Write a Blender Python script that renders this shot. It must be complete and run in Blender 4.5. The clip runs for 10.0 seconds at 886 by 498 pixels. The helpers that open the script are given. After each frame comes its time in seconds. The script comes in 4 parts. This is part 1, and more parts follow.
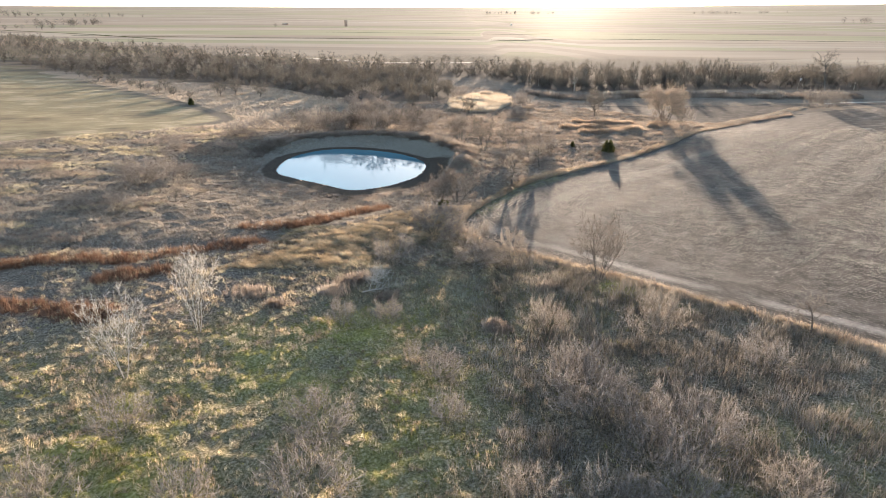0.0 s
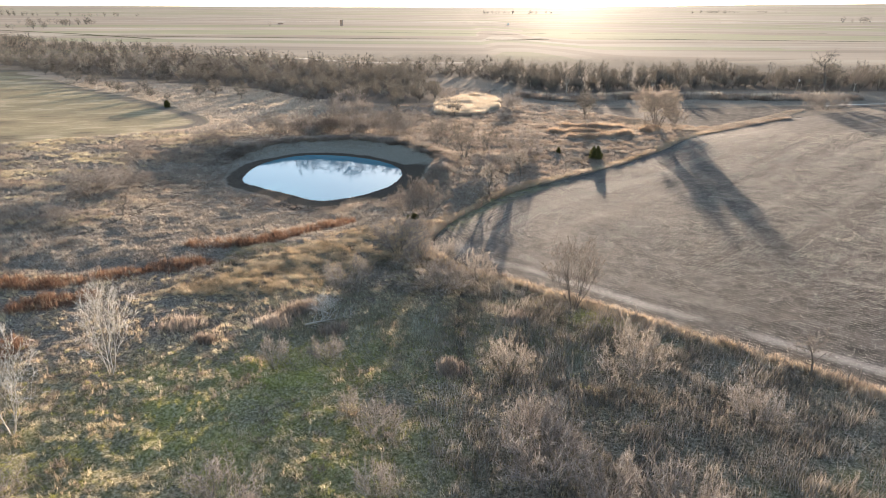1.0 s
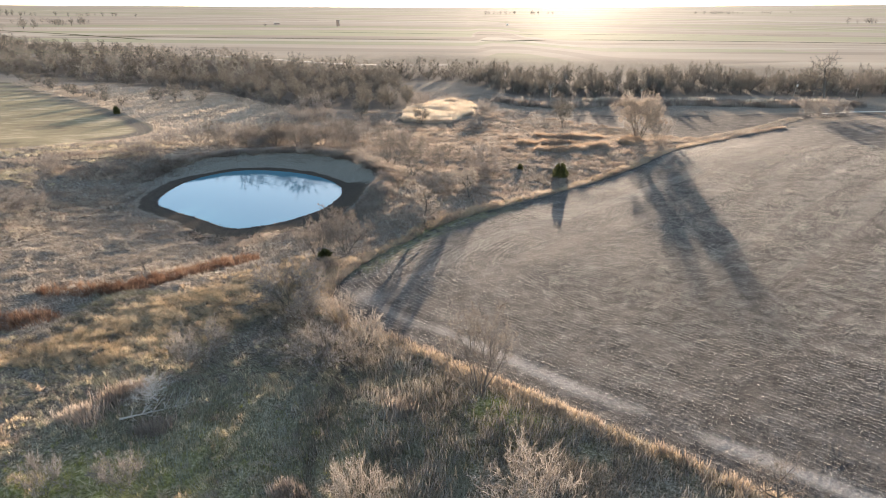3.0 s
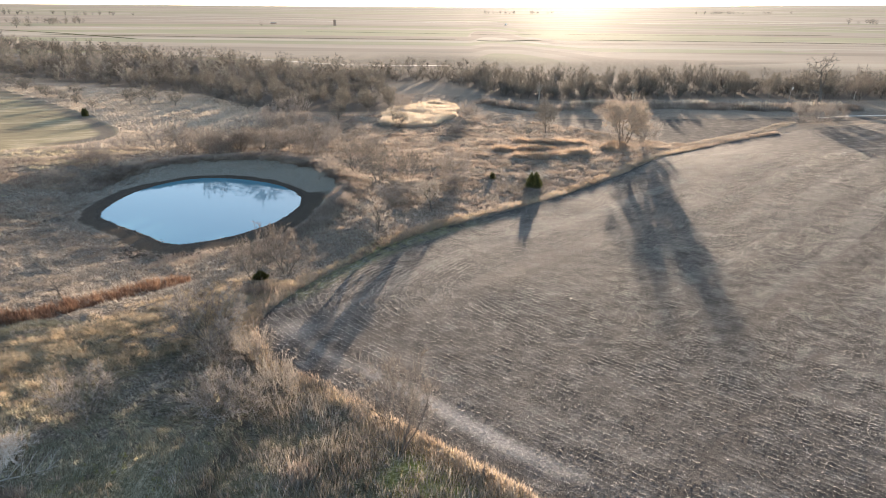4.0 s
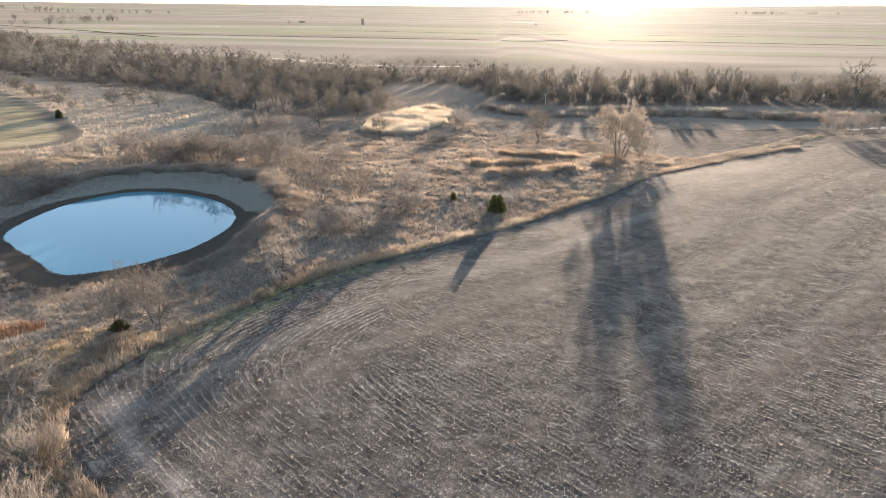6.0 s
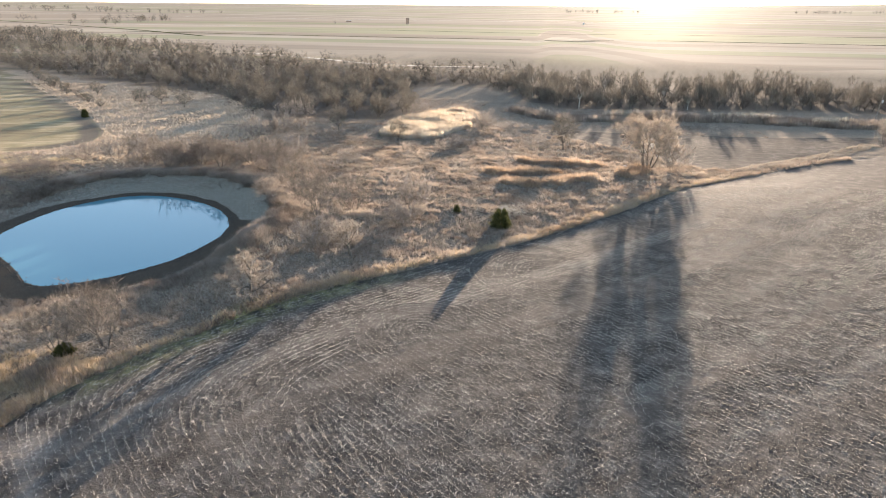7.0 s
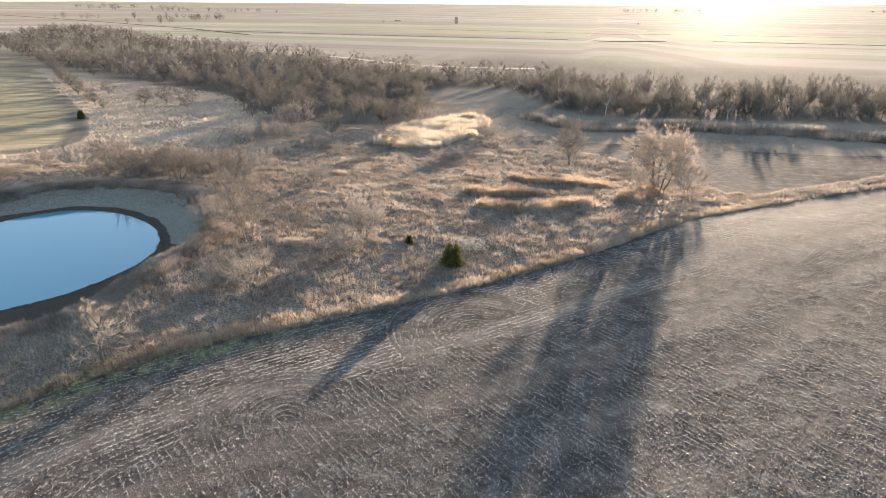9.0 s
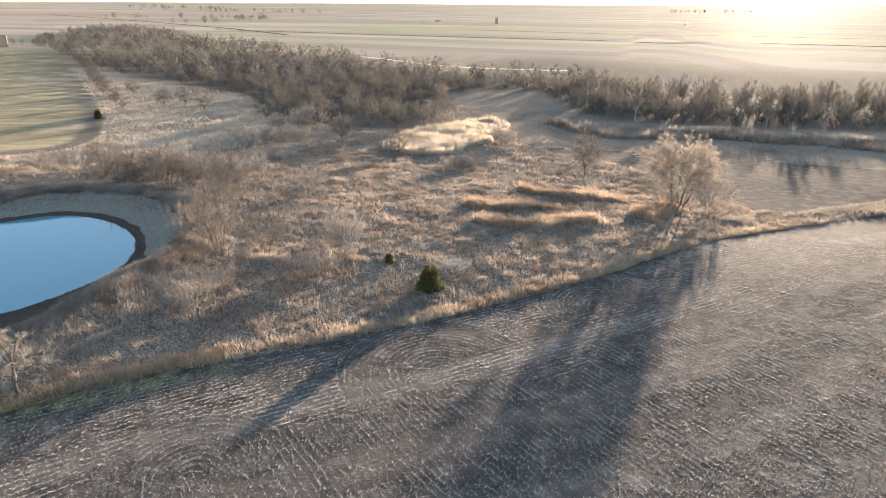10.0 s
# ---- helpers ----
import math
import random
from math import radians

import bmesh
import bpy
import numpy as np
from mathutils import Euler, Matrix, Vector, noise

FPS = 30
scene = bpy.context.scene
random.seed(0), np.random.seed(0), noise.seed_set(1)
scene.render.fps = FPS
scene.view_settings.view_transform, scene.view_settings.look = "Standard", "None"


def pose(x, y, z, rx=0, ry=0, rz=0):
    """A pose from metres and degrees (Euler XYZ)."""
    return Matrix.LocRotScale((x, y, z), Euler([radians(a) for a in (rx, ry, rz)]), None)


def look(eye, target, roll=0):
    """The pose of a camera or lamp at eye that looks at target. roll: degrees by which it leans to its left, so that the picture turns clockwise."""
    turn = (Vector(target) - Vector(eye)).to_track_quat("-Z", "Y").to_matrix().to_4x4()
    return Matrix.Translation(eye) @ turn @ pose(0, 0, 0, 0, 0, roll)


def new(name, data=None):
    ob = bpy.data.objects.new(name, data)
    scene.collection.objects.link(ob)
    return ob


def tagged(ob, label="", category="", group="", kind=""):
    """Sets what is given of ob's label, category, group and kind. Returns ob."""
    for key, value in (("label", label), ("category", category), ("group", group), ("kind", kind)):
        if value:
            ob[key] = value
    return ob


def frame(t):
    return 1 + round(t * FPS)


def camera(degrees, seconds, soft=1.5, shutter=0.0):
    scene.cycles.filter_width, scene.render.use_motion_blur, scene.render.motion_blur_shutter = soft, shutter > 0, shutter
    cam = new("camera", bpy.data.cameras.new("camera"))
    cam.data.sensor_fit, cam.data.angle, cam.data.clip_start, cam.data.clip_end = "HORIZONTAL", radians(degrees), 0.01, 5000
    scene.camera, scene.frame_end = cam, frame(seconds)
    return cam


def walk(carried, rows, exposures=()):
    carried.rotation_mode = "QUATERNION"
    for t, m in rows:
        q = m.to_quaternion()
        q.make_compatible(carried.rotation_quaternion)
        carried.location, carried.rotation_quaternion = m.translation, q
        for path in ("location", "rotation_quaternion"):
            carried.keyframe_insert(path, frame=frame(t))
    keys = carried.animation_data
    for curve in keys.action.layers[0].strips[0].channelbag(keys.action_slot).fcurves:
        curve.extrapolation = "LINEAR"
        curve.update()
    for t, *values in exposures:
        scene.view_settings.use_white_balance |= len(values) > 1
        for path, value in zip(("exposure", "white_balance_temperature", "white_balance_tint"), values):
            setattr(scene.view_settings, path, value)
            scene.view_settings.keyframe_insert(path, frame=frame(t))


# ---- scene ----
cam = camera(71.5, 10.0, soft=0.8)
EXPOSURE, KELVIN, TINT = 2.51, 5800, 12
PATH = [
    (0, (1.086, -0.068, 39.439), (1.054, 1.797, 38.717), 0.4),
    (0.5, (3.947, 5.885, 39.26), (3.916, 7.75, 38.537), 0.4),
    (1, (7.224, 11.529, 39.093), (7.195, 13.394, 38.37), 0.4),
    (1.5, (10.699, 17.111, 39.034), (10.67, 18.976, 38.312), 0.4),
    (2, (14.481, 22.524, 39.065), (14.441, 24.388, 38.342), 0.3),
    (2.5, (18.315, 28.017, 39.067), (18.274, 29.882, 38.345), 0.4),
    (4, (30.799, 44.443, 38.965), (30.756, 46.307, 38.242), 0.6),
    (4.5, (35.123, 49.833, 38.963), (35.073, 51.697, 38.24), 0.6),
    (5, (39.715, 55.128, 38.875), (39.648, 56.991, 38.151), 0.6),
    (5.5, (44.065, 60.497, 38.761), (43.974, 62.359, 38.036), 0.7),
    (7, (56.198, 76.559, 38.798), (55.915, 78.4, 38.069), 0.7),
    (7.5, (60.12, 82.391, 38.795), (59.789, 84.223, 38.064), 0.6),
    (8, (63.905, 88.2, 38.737), (63.533, 90.024, 38.005), 0.6),
    (8.5, (67.503, 94.266, 38.595), (67.092, 96.081, 37.863), 0.7),
    (9, (70.944, 100.376, 38.584), (70.502, 102.184, 37.851), 0.7),
    (9.5, (74.331, 106.5, 38.475), (73.852, 108.298, 37.743), 0.8),
    (10, (77.539, 112.703, 38.409), (76.976, 114.477, 37.676), 0.7),
]
walk(cam, [(t, look(eye, target, roll)) for t, eye, target, roll in PATH],
     exposures=[(0.0, EXPOSURE, KELVIN, TINT), (5.0, EXPOSURE + 0.09, KELVIN, TINT), (10.0, EXPOSURE + 0.22, KELVIN, TINT)])


# ---- sky and sun: a clear winter evening, the sun low behind the far wood ----
SUN_EL, SUN_AZ = 5.6, 9.4
sun_dir = Vector((math.sin(radians(SUN_AZ)) * math.cos(radians(SUN_EL)),
                  math.cos(radians(SUN_AZ)) * math.cos(radians(SUN_EL)), math.sin(radians(SUN_EL))))
world = bpy.data.worlds.new("world")
scene.world = world
world.use_nodes = True
wn = world.node_tree.nodes
sky = wn.new("ShaderNodeTexSky")
sky.sky_type, sky.sun_disc = "NISHITA", False
sky.sun_elevation, sky.sun_rotation = radians(SUN_EL), radians(SUN_AZ)
sky.air_density, sky.dust_density, sky.ozone_density = 1.0, 0.6, 1.6
pale = wn.new("ShaderNodeHueSaturation")
pale.inputs["Saturation"].default_value = 0.72
world.node_tree.links.new(sky.outputs["Color"], pale.inputs["Color"])
world.node_tree.links.new(pale.outputs["Color"], wn["Background"].inputs["Color"])
wn["Background"].inputs["Strength"].default_value = 0.098
sun = new("sun", bpy.data.lights.new("sun", "SUN"))
sun.data.energy, sun.data.angle, sun.data.color = 5.0, radians(0.6), (1.0, 0.74, 0.49)
sun.matrix_world = look(sun_dir * 300, (0, 0, 0))

# ---- arithmetic for the land ----
rng = np.random.default_rng(7)


def smooth(v, a, b):
    s = np.clip((v - a) / (b - a), 0, 1)
    return s * s * (3 - 2 * s)


def lattice(i, j, seed):
    n = (i * 374761393 + j * 668265263 + seed * 974634777) & 0xFFFFFFFF
    n = ((n ^ (n >> 13)) * 1274126177) & 0xFFFFFFFF
    return ((n ^ (n >> 16)) & 0xFFFF) / 65535.0


def fuzz(x, y, size, seed=0):
    """Value noise, 0 to 1."""
    u, v = np.asarray(x, float) / size, np.asarray(y, float) / size
    i, j = np.floor(u).astype(np.int64), np.floor(v).astype(np.int64)
    fu, fv = u - i, v - j
    fu, fv = fu * fu * (3 - 2 * fu), fv * fv * (3 - 2 * fv)
    a, b = lattice(i, j, seed), lattice(i + 1, j, seed)
    c, d = lattice(i, j + 1, seed), lattice(i + 1, j + 1, seed)
    return (a * (1 - fu) + b * fu) * (1 - fv) + (c * (1 - fu) + d * fu) * fv


def fuzz2(x, y, size, seed=0):
    return 0.6 * fuzz(x, y, size, seed) + 0.28 * fuzz(x, y, size * 0.43, seed + 5) + 0.12 * fuzz(x, y, size * 0.19, seed + 9)


def rounded(corners, closed=True, times=2):
    """Chaikin's corner cutting."""
    p = np.array(corners, float)
    for _ in range(times):
        q = np.roll(p, -1, 0) if closed else p[1:]
        a = p if closed else p[:-1]
        p2 = np.stack([0.75 * a + 0.25 * q, 0.25 * a + 0.75 * q], 1).reshape(-1, 2)
        p = p2 if closed else np.vstack([p[:1], p2, p[-1:]])
    return p


def depth_in(poly, x, y):
    """Distance to a polygon's edge, positive inside."""
    x, y = np.asarray(x, float), np.asarray(y, float)
    best, inside = np.full(x.shape, 1e9), np.zeros(x.shape, bool)
    for (ax, ay), (bx, by) in zip(poly, np.roll(poly, -1, 0)):
        ex, ey = bx - ax, by - ay
        s = np.clip(((x - ax) * ex + (y - ay) * ey) / (ex * ex + ey * ey + 1e-9), 0, 1)
        best = np.minimum(best, (x - ax - s * ex) ** 2 + (y - ay - s * ey) ** 2)
        cross = (ay > y) != (by > y)
        inside ^= cross & (x < ax + (y - ay) * ex / (ey if abs(ey) > 1e-9 else 1e-9))
    return np.where(inside, 1, -1) * np.sqrt(best)


def off_line(line, x, y):
    best = np.full(np.shape(x), 1e9)
    for (ax, ay), (bx, by) in zip(line[:-1], line[1:]):
        ex, ey = bx - ax, by - ay
        s = np.clip(((x - ax) * ex + (y - ay) * ey) / (ex * ex + ey * ey + 1e-9), 0, 1)
        best = np.minimum(best, (x - ax - s * ex) ** 2 + (y - ay - s * ey) ** 2)
    return np.sqrt(best)


# outlines of the fields, the pond and the reeds
FIELD = rounded([(200, -30), (120, 28), (59, 73.5), (44, 84.5), (32, 93.5), (22, 101.5), (11, 109), (4, 116), (3, 122), (5, 129),
                 (9, 137), (15, 147), (23, 158), (41, 173), (60, 191), (78, 212), (91, 231), (104, 244), (132, 267), (157, 281), (204, 302),
                 (330, 350), (620, 330), (620, -200), (300, -120)])
CROP = rounded([(-500, 60), (-260, 150), (-150, 202), (-125, 222), (-104, 236), (-91, 252), (-95, 272), (-118, 298), (-150, 327),
                (-205, 372), (-271, 428), (-360, 500), (-513, 619), (-900, 560), (-900, 60)])
STRIP = rounded([(48, 322), (80, 324), (115, 322), (150, 315), (200, 322), (230, 320), (178, 303), (150, 291), (122, 270), (106, 258), (99, 268), (84, 290)])
POND = rounded([(-52.5, 176.5), (-54, 188), (-53, 199), (-47, 209), (-38, 213), (-24, 210), (-13, 202.5), (-6.5, 191), (-8, 176),
                (-14, 166), (-20.5, 160.5), (-27, 158), (-36, 165), (-45, 170.5)], times=1)
REEDS = rounded([(-2, 286), (-3, 311), (2, 340), (14, 362), (30, 356), (30, 324), (24, 296), (10, 289)])
WOODLAND = rounded([(-433, 556), (-345, 492), (-290, 462), (-235, 432), (-199, 428), (-165, 408), (-116, 390), (-95, 366), (-75, 346), (-46, 326), (-20, 326),
                    (0, 334), (2, 380), (-28, 428), (-22, 452), (20, 470), (38, 430), (56, 392), (92, 391), (143, 392), (202, 390), (330, 392), (470, 408),
                    (470, 470), (330, 462), (200, 455), (100, 472), (45, 512), (7, 542), (-59, 547), (-134, 578), (-190, 640), (-250, 735), (-330, 720),
                    (-400, 745), (-690, 960), (-800, 960), (-560, 640)], times=1)
CREEK = rounded([(-80, 100), (-72, 108), (-62, 107), (-49, 110), (-40, 109), (-33, 118), (-24, 128), (-14, 138)], closed=False)
WATER = -5.7


def land(x, y):
    x, y = np.asarray(x, float), np.asarray(y, float)
    r = np.hypot(x, y)
    z = -2.1 - 0.9 * smooth(-x, 5, 50) - 0.012 * np.clip(90 - y, 0, 60)
    z = z + (-4.8 - z) * smooth(y, 215, 285) * (1 - smooth(x, 85, 190))
    z = z + 2.6 * smooth(x, 100, 260) * (1 - smooth(y, 230, 330))
    z = z + 4.0 * smooth(-x - 0.25 * y, 40, 260) * smooth(r, 150, 320) * (1 - smooth(y, 500, 700))
    z = z - 0.8 * smooth(y, 330, 400) + 5.5 * smooth(y, 620, 1100)
    rim = 39 + 4800 * np.tan(np.radians(-0.15 + 0.65 * np.clip((np.degrees(np.arctan2(x, y)) + 53) / 88, -0.3, 1.3)))
    z = z + (rim - z) * np.clip((r - 1300) / 3500, 0, 1.4) ** 1.2
    z = z + 7.0 * (fuzz(x, y, 1100, 3) - 0.5) * smooth(r, 900, 2200)
    z = z - 1.1 * smooth(y, 284, 338) * smooth(x, 40, 70)
    d = -depth_in(POND, x, y)
    side = smooth(0.5 * (x + 30) + 0.86 * (y - 187), -18, 12)
    run, top = 42 - 32 * side, z + side * np.clip(-3.8 - z, 0, 3) * (1 - smooth(d, 11, 30))
    bowl = WATER + (top - WATER) * smooth(d, -0.6, run) - 1.2 * smooth(-d, 0, 8) + 0.02
    z = np.where(d < run, bowl, top) + 0.7 * side * np.exp(-((d - 11.5) / 2.6) ** 2)
    z = z - 0.4 * (1 - smooth(off_line(CREEK, x, y), 0.8, 4.5))
    rough = 1 - smooth(np.maximum(np.maximum(depth_in(FIELD, x, y), depth_in(STRIP, x, y)), depth_in(CROP, x, y)), -1.0, 0.5)
    near = smooth(-r, -500, -300) * smooth(d, 0, 9)
    fine = smooth(x, -125, -100) * (1 - smooth(x, 160, 178)) * (1 - smooth(y, 315, 332))
    z = z + near * rough * (0.6 * (fuzz(x, y, 13, 21) - 0.5) + 0.5 * fine * (fuzz(x, y, 2.6, 22) - 0.5))
    turf = near * rough * smooth(x, -80, -70) * (1 - smooth(x, 24, 34)) * smooth(y, 20, 28) * (1 - 0.45 * smooth(y, 96, 116)) * (1 - smooth(y, 165, 180))
    z = z + turf * (0.34 * (fuzz(x, 1.3 * y, 1.5, 24) - 0.5) + 0.3 * (fuzz(x, 1.2 * y, 0.8, 25) - 0.5))
    return z + (1 - rough) * 0.12 * (fuzz(x, y, 9, 23) - 0.5)


def mesh_of(name, verts, tris, mats, smooth_shade=False):
    me = bpy.data.meshes.new(name)
    verts, tris = np.asarray(verts, np.float32), np.asarray(tris, np.int32)
    n, k = tris.shape
    me.vertices.add(len(verts))
    me.vertices.foreach_set("co", verts.ravel())
    me.loops.add(n * k)
    me.loops.foreach_set("vertex_index", tris.ravel())
    me.polygons.add(n)
    me.polygons.foreach_set("loop_start", np.arange(0, n * k, k, dtype=np.int32))
    me.update(calc_edges=True)
    if smooth_shade:
        me.polygons.foreach_set("use_smooth", np.ones(n, bool))
    for m in mats if isinstance(mats, (list, tuple)) else [mats]:
        me.materials.append(m)
    return me


def strewn(verts, tris, pos, turn, size):
    """Copies of one small mesh, joined: places, turns about z and sizes (n or n x 3)."""
    n, c, s = len(pos), np.cos(turn)[:, None], np.sin(turn)[:, None]
    size = np.broadcast_to(np.asarray(size, float).reshape(n, -1), (n, 3))
    v = verts[None] * size[:, None, :]
    out = np.stack([v[..., 0] * c - v[..., 1] * s, v[..., 0] * s + v[..., 1] * c, v[..., 2]], -1) + np.asarray(pos)[:, None, :]
    faces = tris[None] + (np.arange(n) * len(verts))[:, None, None]
    return out.reshape(-1, 3), faces.reshape(-1, tris.shape[1])


# ---- materials ----
def matter(name):
    m = bpy.data.materials.new(name)
    m.use_nodes = True
    m.node_tree.nodes.clear()
    return m, m.node_tree.nodes, m.node_tree.links


def node(nodes, kind, **values):
    n = nodes.new("ShaderNode" + kind)
    for key, v in values.items():
        if key in ("operation", "blend_type", "data_type", "attribute_name", "noise_dimensions", "feature", "wave_type", "bands_direction"):
            setattr(n, key, v)
        else:
            n.inputs[key.replace("_", " ")].default_value = v
    return n


def ramp(nodes, links, fac, stops):
    r = nodes.new("ShaderNodeValToRGB")
    while len(r.color_ramp.elements) < len(stops):
        r.color_ramp.elements.new(0.5)
    for e, (p, c) in zip(r.color_ramp.elements, stops):
        e.position, e.color = p, (*c, 1)
    links.new(fac, r.inputs["Fac"])
    return r.outputs["Color"]


def mixed(nodes, links, fac, a, b, blend="MIX"):
    m = nodes.new("ShaderNodeMix")
    m.data_type, m.blend_type = "RGBA", blend
    for v, i in ((fac, 0), (a, 6), (b, 7)):
        if hasattr(v, "links"):
            links.new(v, m.inputs[i])
        else:
            m.inputs[i].default_value = v if i == 0 else (*v, 1)
    return m.outputs[2]


def calc(nodes, links, op, a, b=0.0, c=None):
    m = nodes.new("ShaderNodeMath")
    m.operation = op
    for v, i in ((a, 0), (b, 1), (c, 2)):
        if v is None:
            continue
        if hasattr(v, "links"):
            links.new(v, m.inputs[i])
        else:
            m.inputs[i].default_value = v
    return m.outputs[0]


def noise_at(nodes, links, scale, detail=3.0, rough=0.55, vector=None):
    n = nodes.new("ShaderNodeTexNoise")
    n.inputs["Scale"].default_value, n.inputs["Detail"].default_value, n.inputs["Roughness"].default_value = scale, detail, rough
    if vector is None:
        vector = nodes.new("ShaderNodeTexCoord").outputs["Object"]
    links.new(vector, n.inputs["Vector"])
    return n.outputs["Fac"]


def attribute(nodes, name):
    a = nodes.new("ShaderNodeAttribute")
    a.attribute_name = name
    return a.outputs["Fac"]


def plant(name, colours, glow=0.35, patch=0.16, share=0.4, by_tree=False):
    """Dry stems and blades: each piece its own shade, and light let through."""
    m, n, l = matter(name)
    pick = n.new("ShaderNodeNewGeometry").outputs["Random Per Island"]
    wide = attribute(n, "tone") if by_tree else ramp(n, l, noise_at(n, l, patch, 3.0), [(0.3, (0, 0, 0)), (0.7, (1, 1, 1))])
    f = calc(n, l, "MULTIPLY_ADD", pick, 1 - share, calc(n, l, "MULTIPLY", wide, share))
    k = len(colours) - 1
    col = ramp(n, l, f, [(0.15 + 0.7 * i / k, c) for i, c in enumerate(colours)])
    d, t = node(n, "BsdfDiffuse", Roughness=0.8), n.new("ShaderNodeBsdfTranslucent")
    l.new(col, d.inputs["Color"])
    l.new(col, t.inputs["Color"])
    mix = node(n, "MixShader", Fac=glow)
    l.new(d.outputs[0], mix.inputs[1])
    l.new(t.outputs[0], mix.inputs[2])
    l.new(mix.outputs[0], n.new("ShaderNodeOutputMaterial").inputs["Surface"])
    return m


def plain(name, stops, scale=2.0, rough=0.8, metal=0.0, bump=0.0, bump_scale=20.0, spec=0.3):
    m, n, l = matter(name)
    p = node(n, "BsdfPrincipled", Roughness=rough, Metallic=metal, Specular_IOR_Level=spec)
    both = calc(n, l, "ADD", calc(n, l, "MULTIPLY", noise_at(n, l, scale, 4), 0.65),
                calc(n, l, "MULTIPLY", noise_at(n, l, scale * 9, 3), 0.35))
    l.new(ramp(n, l, both, [(0.32 + 0.36 * i / max(1, len(stops) - 1), c) for i, c in enumerate(stops)]), p.inputs["Base Color"])
    if bump:
        b = node(n, "Bump", Strength=bump, Distance=0.03)
        l.new(noise_at(n, l, bump_scale, 4), b.inputs["Height"])
        l.new(b.outputs[0], p.inputs["Normal"])
    l.new(p.outputs[0], n.new("ShaderNodeOutputMaterial").inputs["Surface"])
    return m


def ground_material():
    m, n, l = matter("winter_ground")
    here = n.new("ShaderNodeTexCoord").outputs["Object"]
    fine, mid, wide = noise_at(n, l, 3.2, 5, 0.65, here), noise_at(n, l, 0.45, 4, 0.6, here), noise_at(n, l, 0.05, 4, 0.55, here)
    grit = noise_at(n, l, 8.0, 4, 0.75, here)
    # rough pasture: dead straw over moss green
    straw = ramp(n, l, calc(n, l, "ADD", calc(n, l, "MULTIPLY", fine, 0.6), calc(n, l, "MULTIPLY", grit, 0.4)), [(0.38, (0.045, 0.037, 0.029)), (0.5, (0.17, 0.14, 0.108)), (0.62, (0.43, 0.37, 0.29))])
    moss = ramp(n, l, fine, [(0.3, (0.10, 0.104, 0.03)), (0.5, (0.29, 0.28, 0.075)), (0.68, (0.52, 0.465, 0.22))])
    rust = ramp(n, l, fine, [(0.3, (0.09, 0.05, 0.032)), (0.6, (0.22, 0.13, 0.08)), (0.8, (0.34, 0.23, 0.14))])
    pale_straw = ramp(n, l, fine, [(0.3, (0.19, 0.145, 0.105)), (0.5, (0.36, 0.285, 0.205)), (0.72, (0.56, 0.46, 0.35))])
    straw = mixed(n, l, attribute(n, "bleach"), straw, pale_straw)
    grass = mixed(n, l, calc(n, l, "MULTIPLY", attribute(n, "green"), calc(n, l, "MULTIPLY_ADD", mid, 1.6, -0.1)), straw, moss)
    grass = mixed(n, l, attribute(n, "rust"), grass, rust)
    # tilled soil with chaff
    soil = ramp(n, l, calc(n, l, "ADD", calc(n, l, "MULTIPLY", grit, 0.6), calc(n, l, "MULTIPLY", mid, 0.4)),
                [(0.38, (0.03, 0.027, 0.0245)), (0.49, (0.073, 0.067, 0.06)), (0.58, (0.16, 0.147, 0.13)), (0.65, (0.41, 0.38, 0.335))])
    row = attribute(n, "row")
    wobble = calc(n, l, "MULTIPLY_ADD", mid, 0.16, row)
    furrow = calc(n, l, "SINE", calc(n, l, "MULTIPLY", wobble, 2 * math.pi / 0.76))
    soil = mixed(n, l, calc(n, l, "MULTIPLY", calc(n, l, "MULTIPLY_ADD", furrow, 0.5, 0.5), calc(n, l, "MULTIPLY", calc(n, l, "MULTIPLY_ADD", mid, 0.9, 0.05), attribute(n, "drilled"))), soil, (0.04, 0.035, 0.031))
    soil = mixed(n, l, calc(n, l, "MULTIPLY", attribute(n, "pale"), fine), soil, (0.52, 0.47, 0.41))
    soil = mixed(n, l, calc(n, l, "MULTIPLY", attribute(n, "swath"), calc(n, l, "MULTIPLY", fine, 0.32)), soil, (0.33, 0.29, 0.245))
    soil = mixed(n, l, calc(n, l, "MULTIPLY", attribute(n, "drag"), 0.3), soil, (0.05, 0.042, 0.036))
    stretch = node(n, "Mapping", Scale=(0.3, 1.6, 1))
    l.new(here, stretch.inputs["Vector"])
    bands = noise_at(n, l, 0.012, 5, 0.6, stretch.outputs[0])
    # winter crop
    lane = n.new("ShaderNodeCombineXYZ")
    l.new(calc(n, l, "MULTIPLY", row, 0.45), lane.inputs[0])
    l.new(calc(n, l, "MULTIPLY", wide, 2.0), lane.inputs[1])
    drilled = noise_at(n, l, 1.0, 4, 0.65, lane.outputs[0])
    crop = ramp(n, l, calc(n, l, "ADD", calc(n, l, "MULTIPLY", wide, 0.30), calc(n, l, "MULTIPLY_ADD", drilled, 0.34, calc(n, l, "MULTIPLY", grit, 0.36))),
                [(0.40, (0.10, 0.086, 0.058)), (0.46, (0.22, 0.18, 0.12)), (0.50, (0.20, 0.178, 0.10)), (0.57, (0.38, 0.315, 0.215))])
    mud = ramp(n, l, grit, [(0.35, (0.034, 0.028, 0.022)), (0.55, (0.08, 0.067, 0.052)), (0.75, (0.19, 0.16, 0.125))])
    edge = noise_at(n, l, 0.8, 4, 0.6, here)

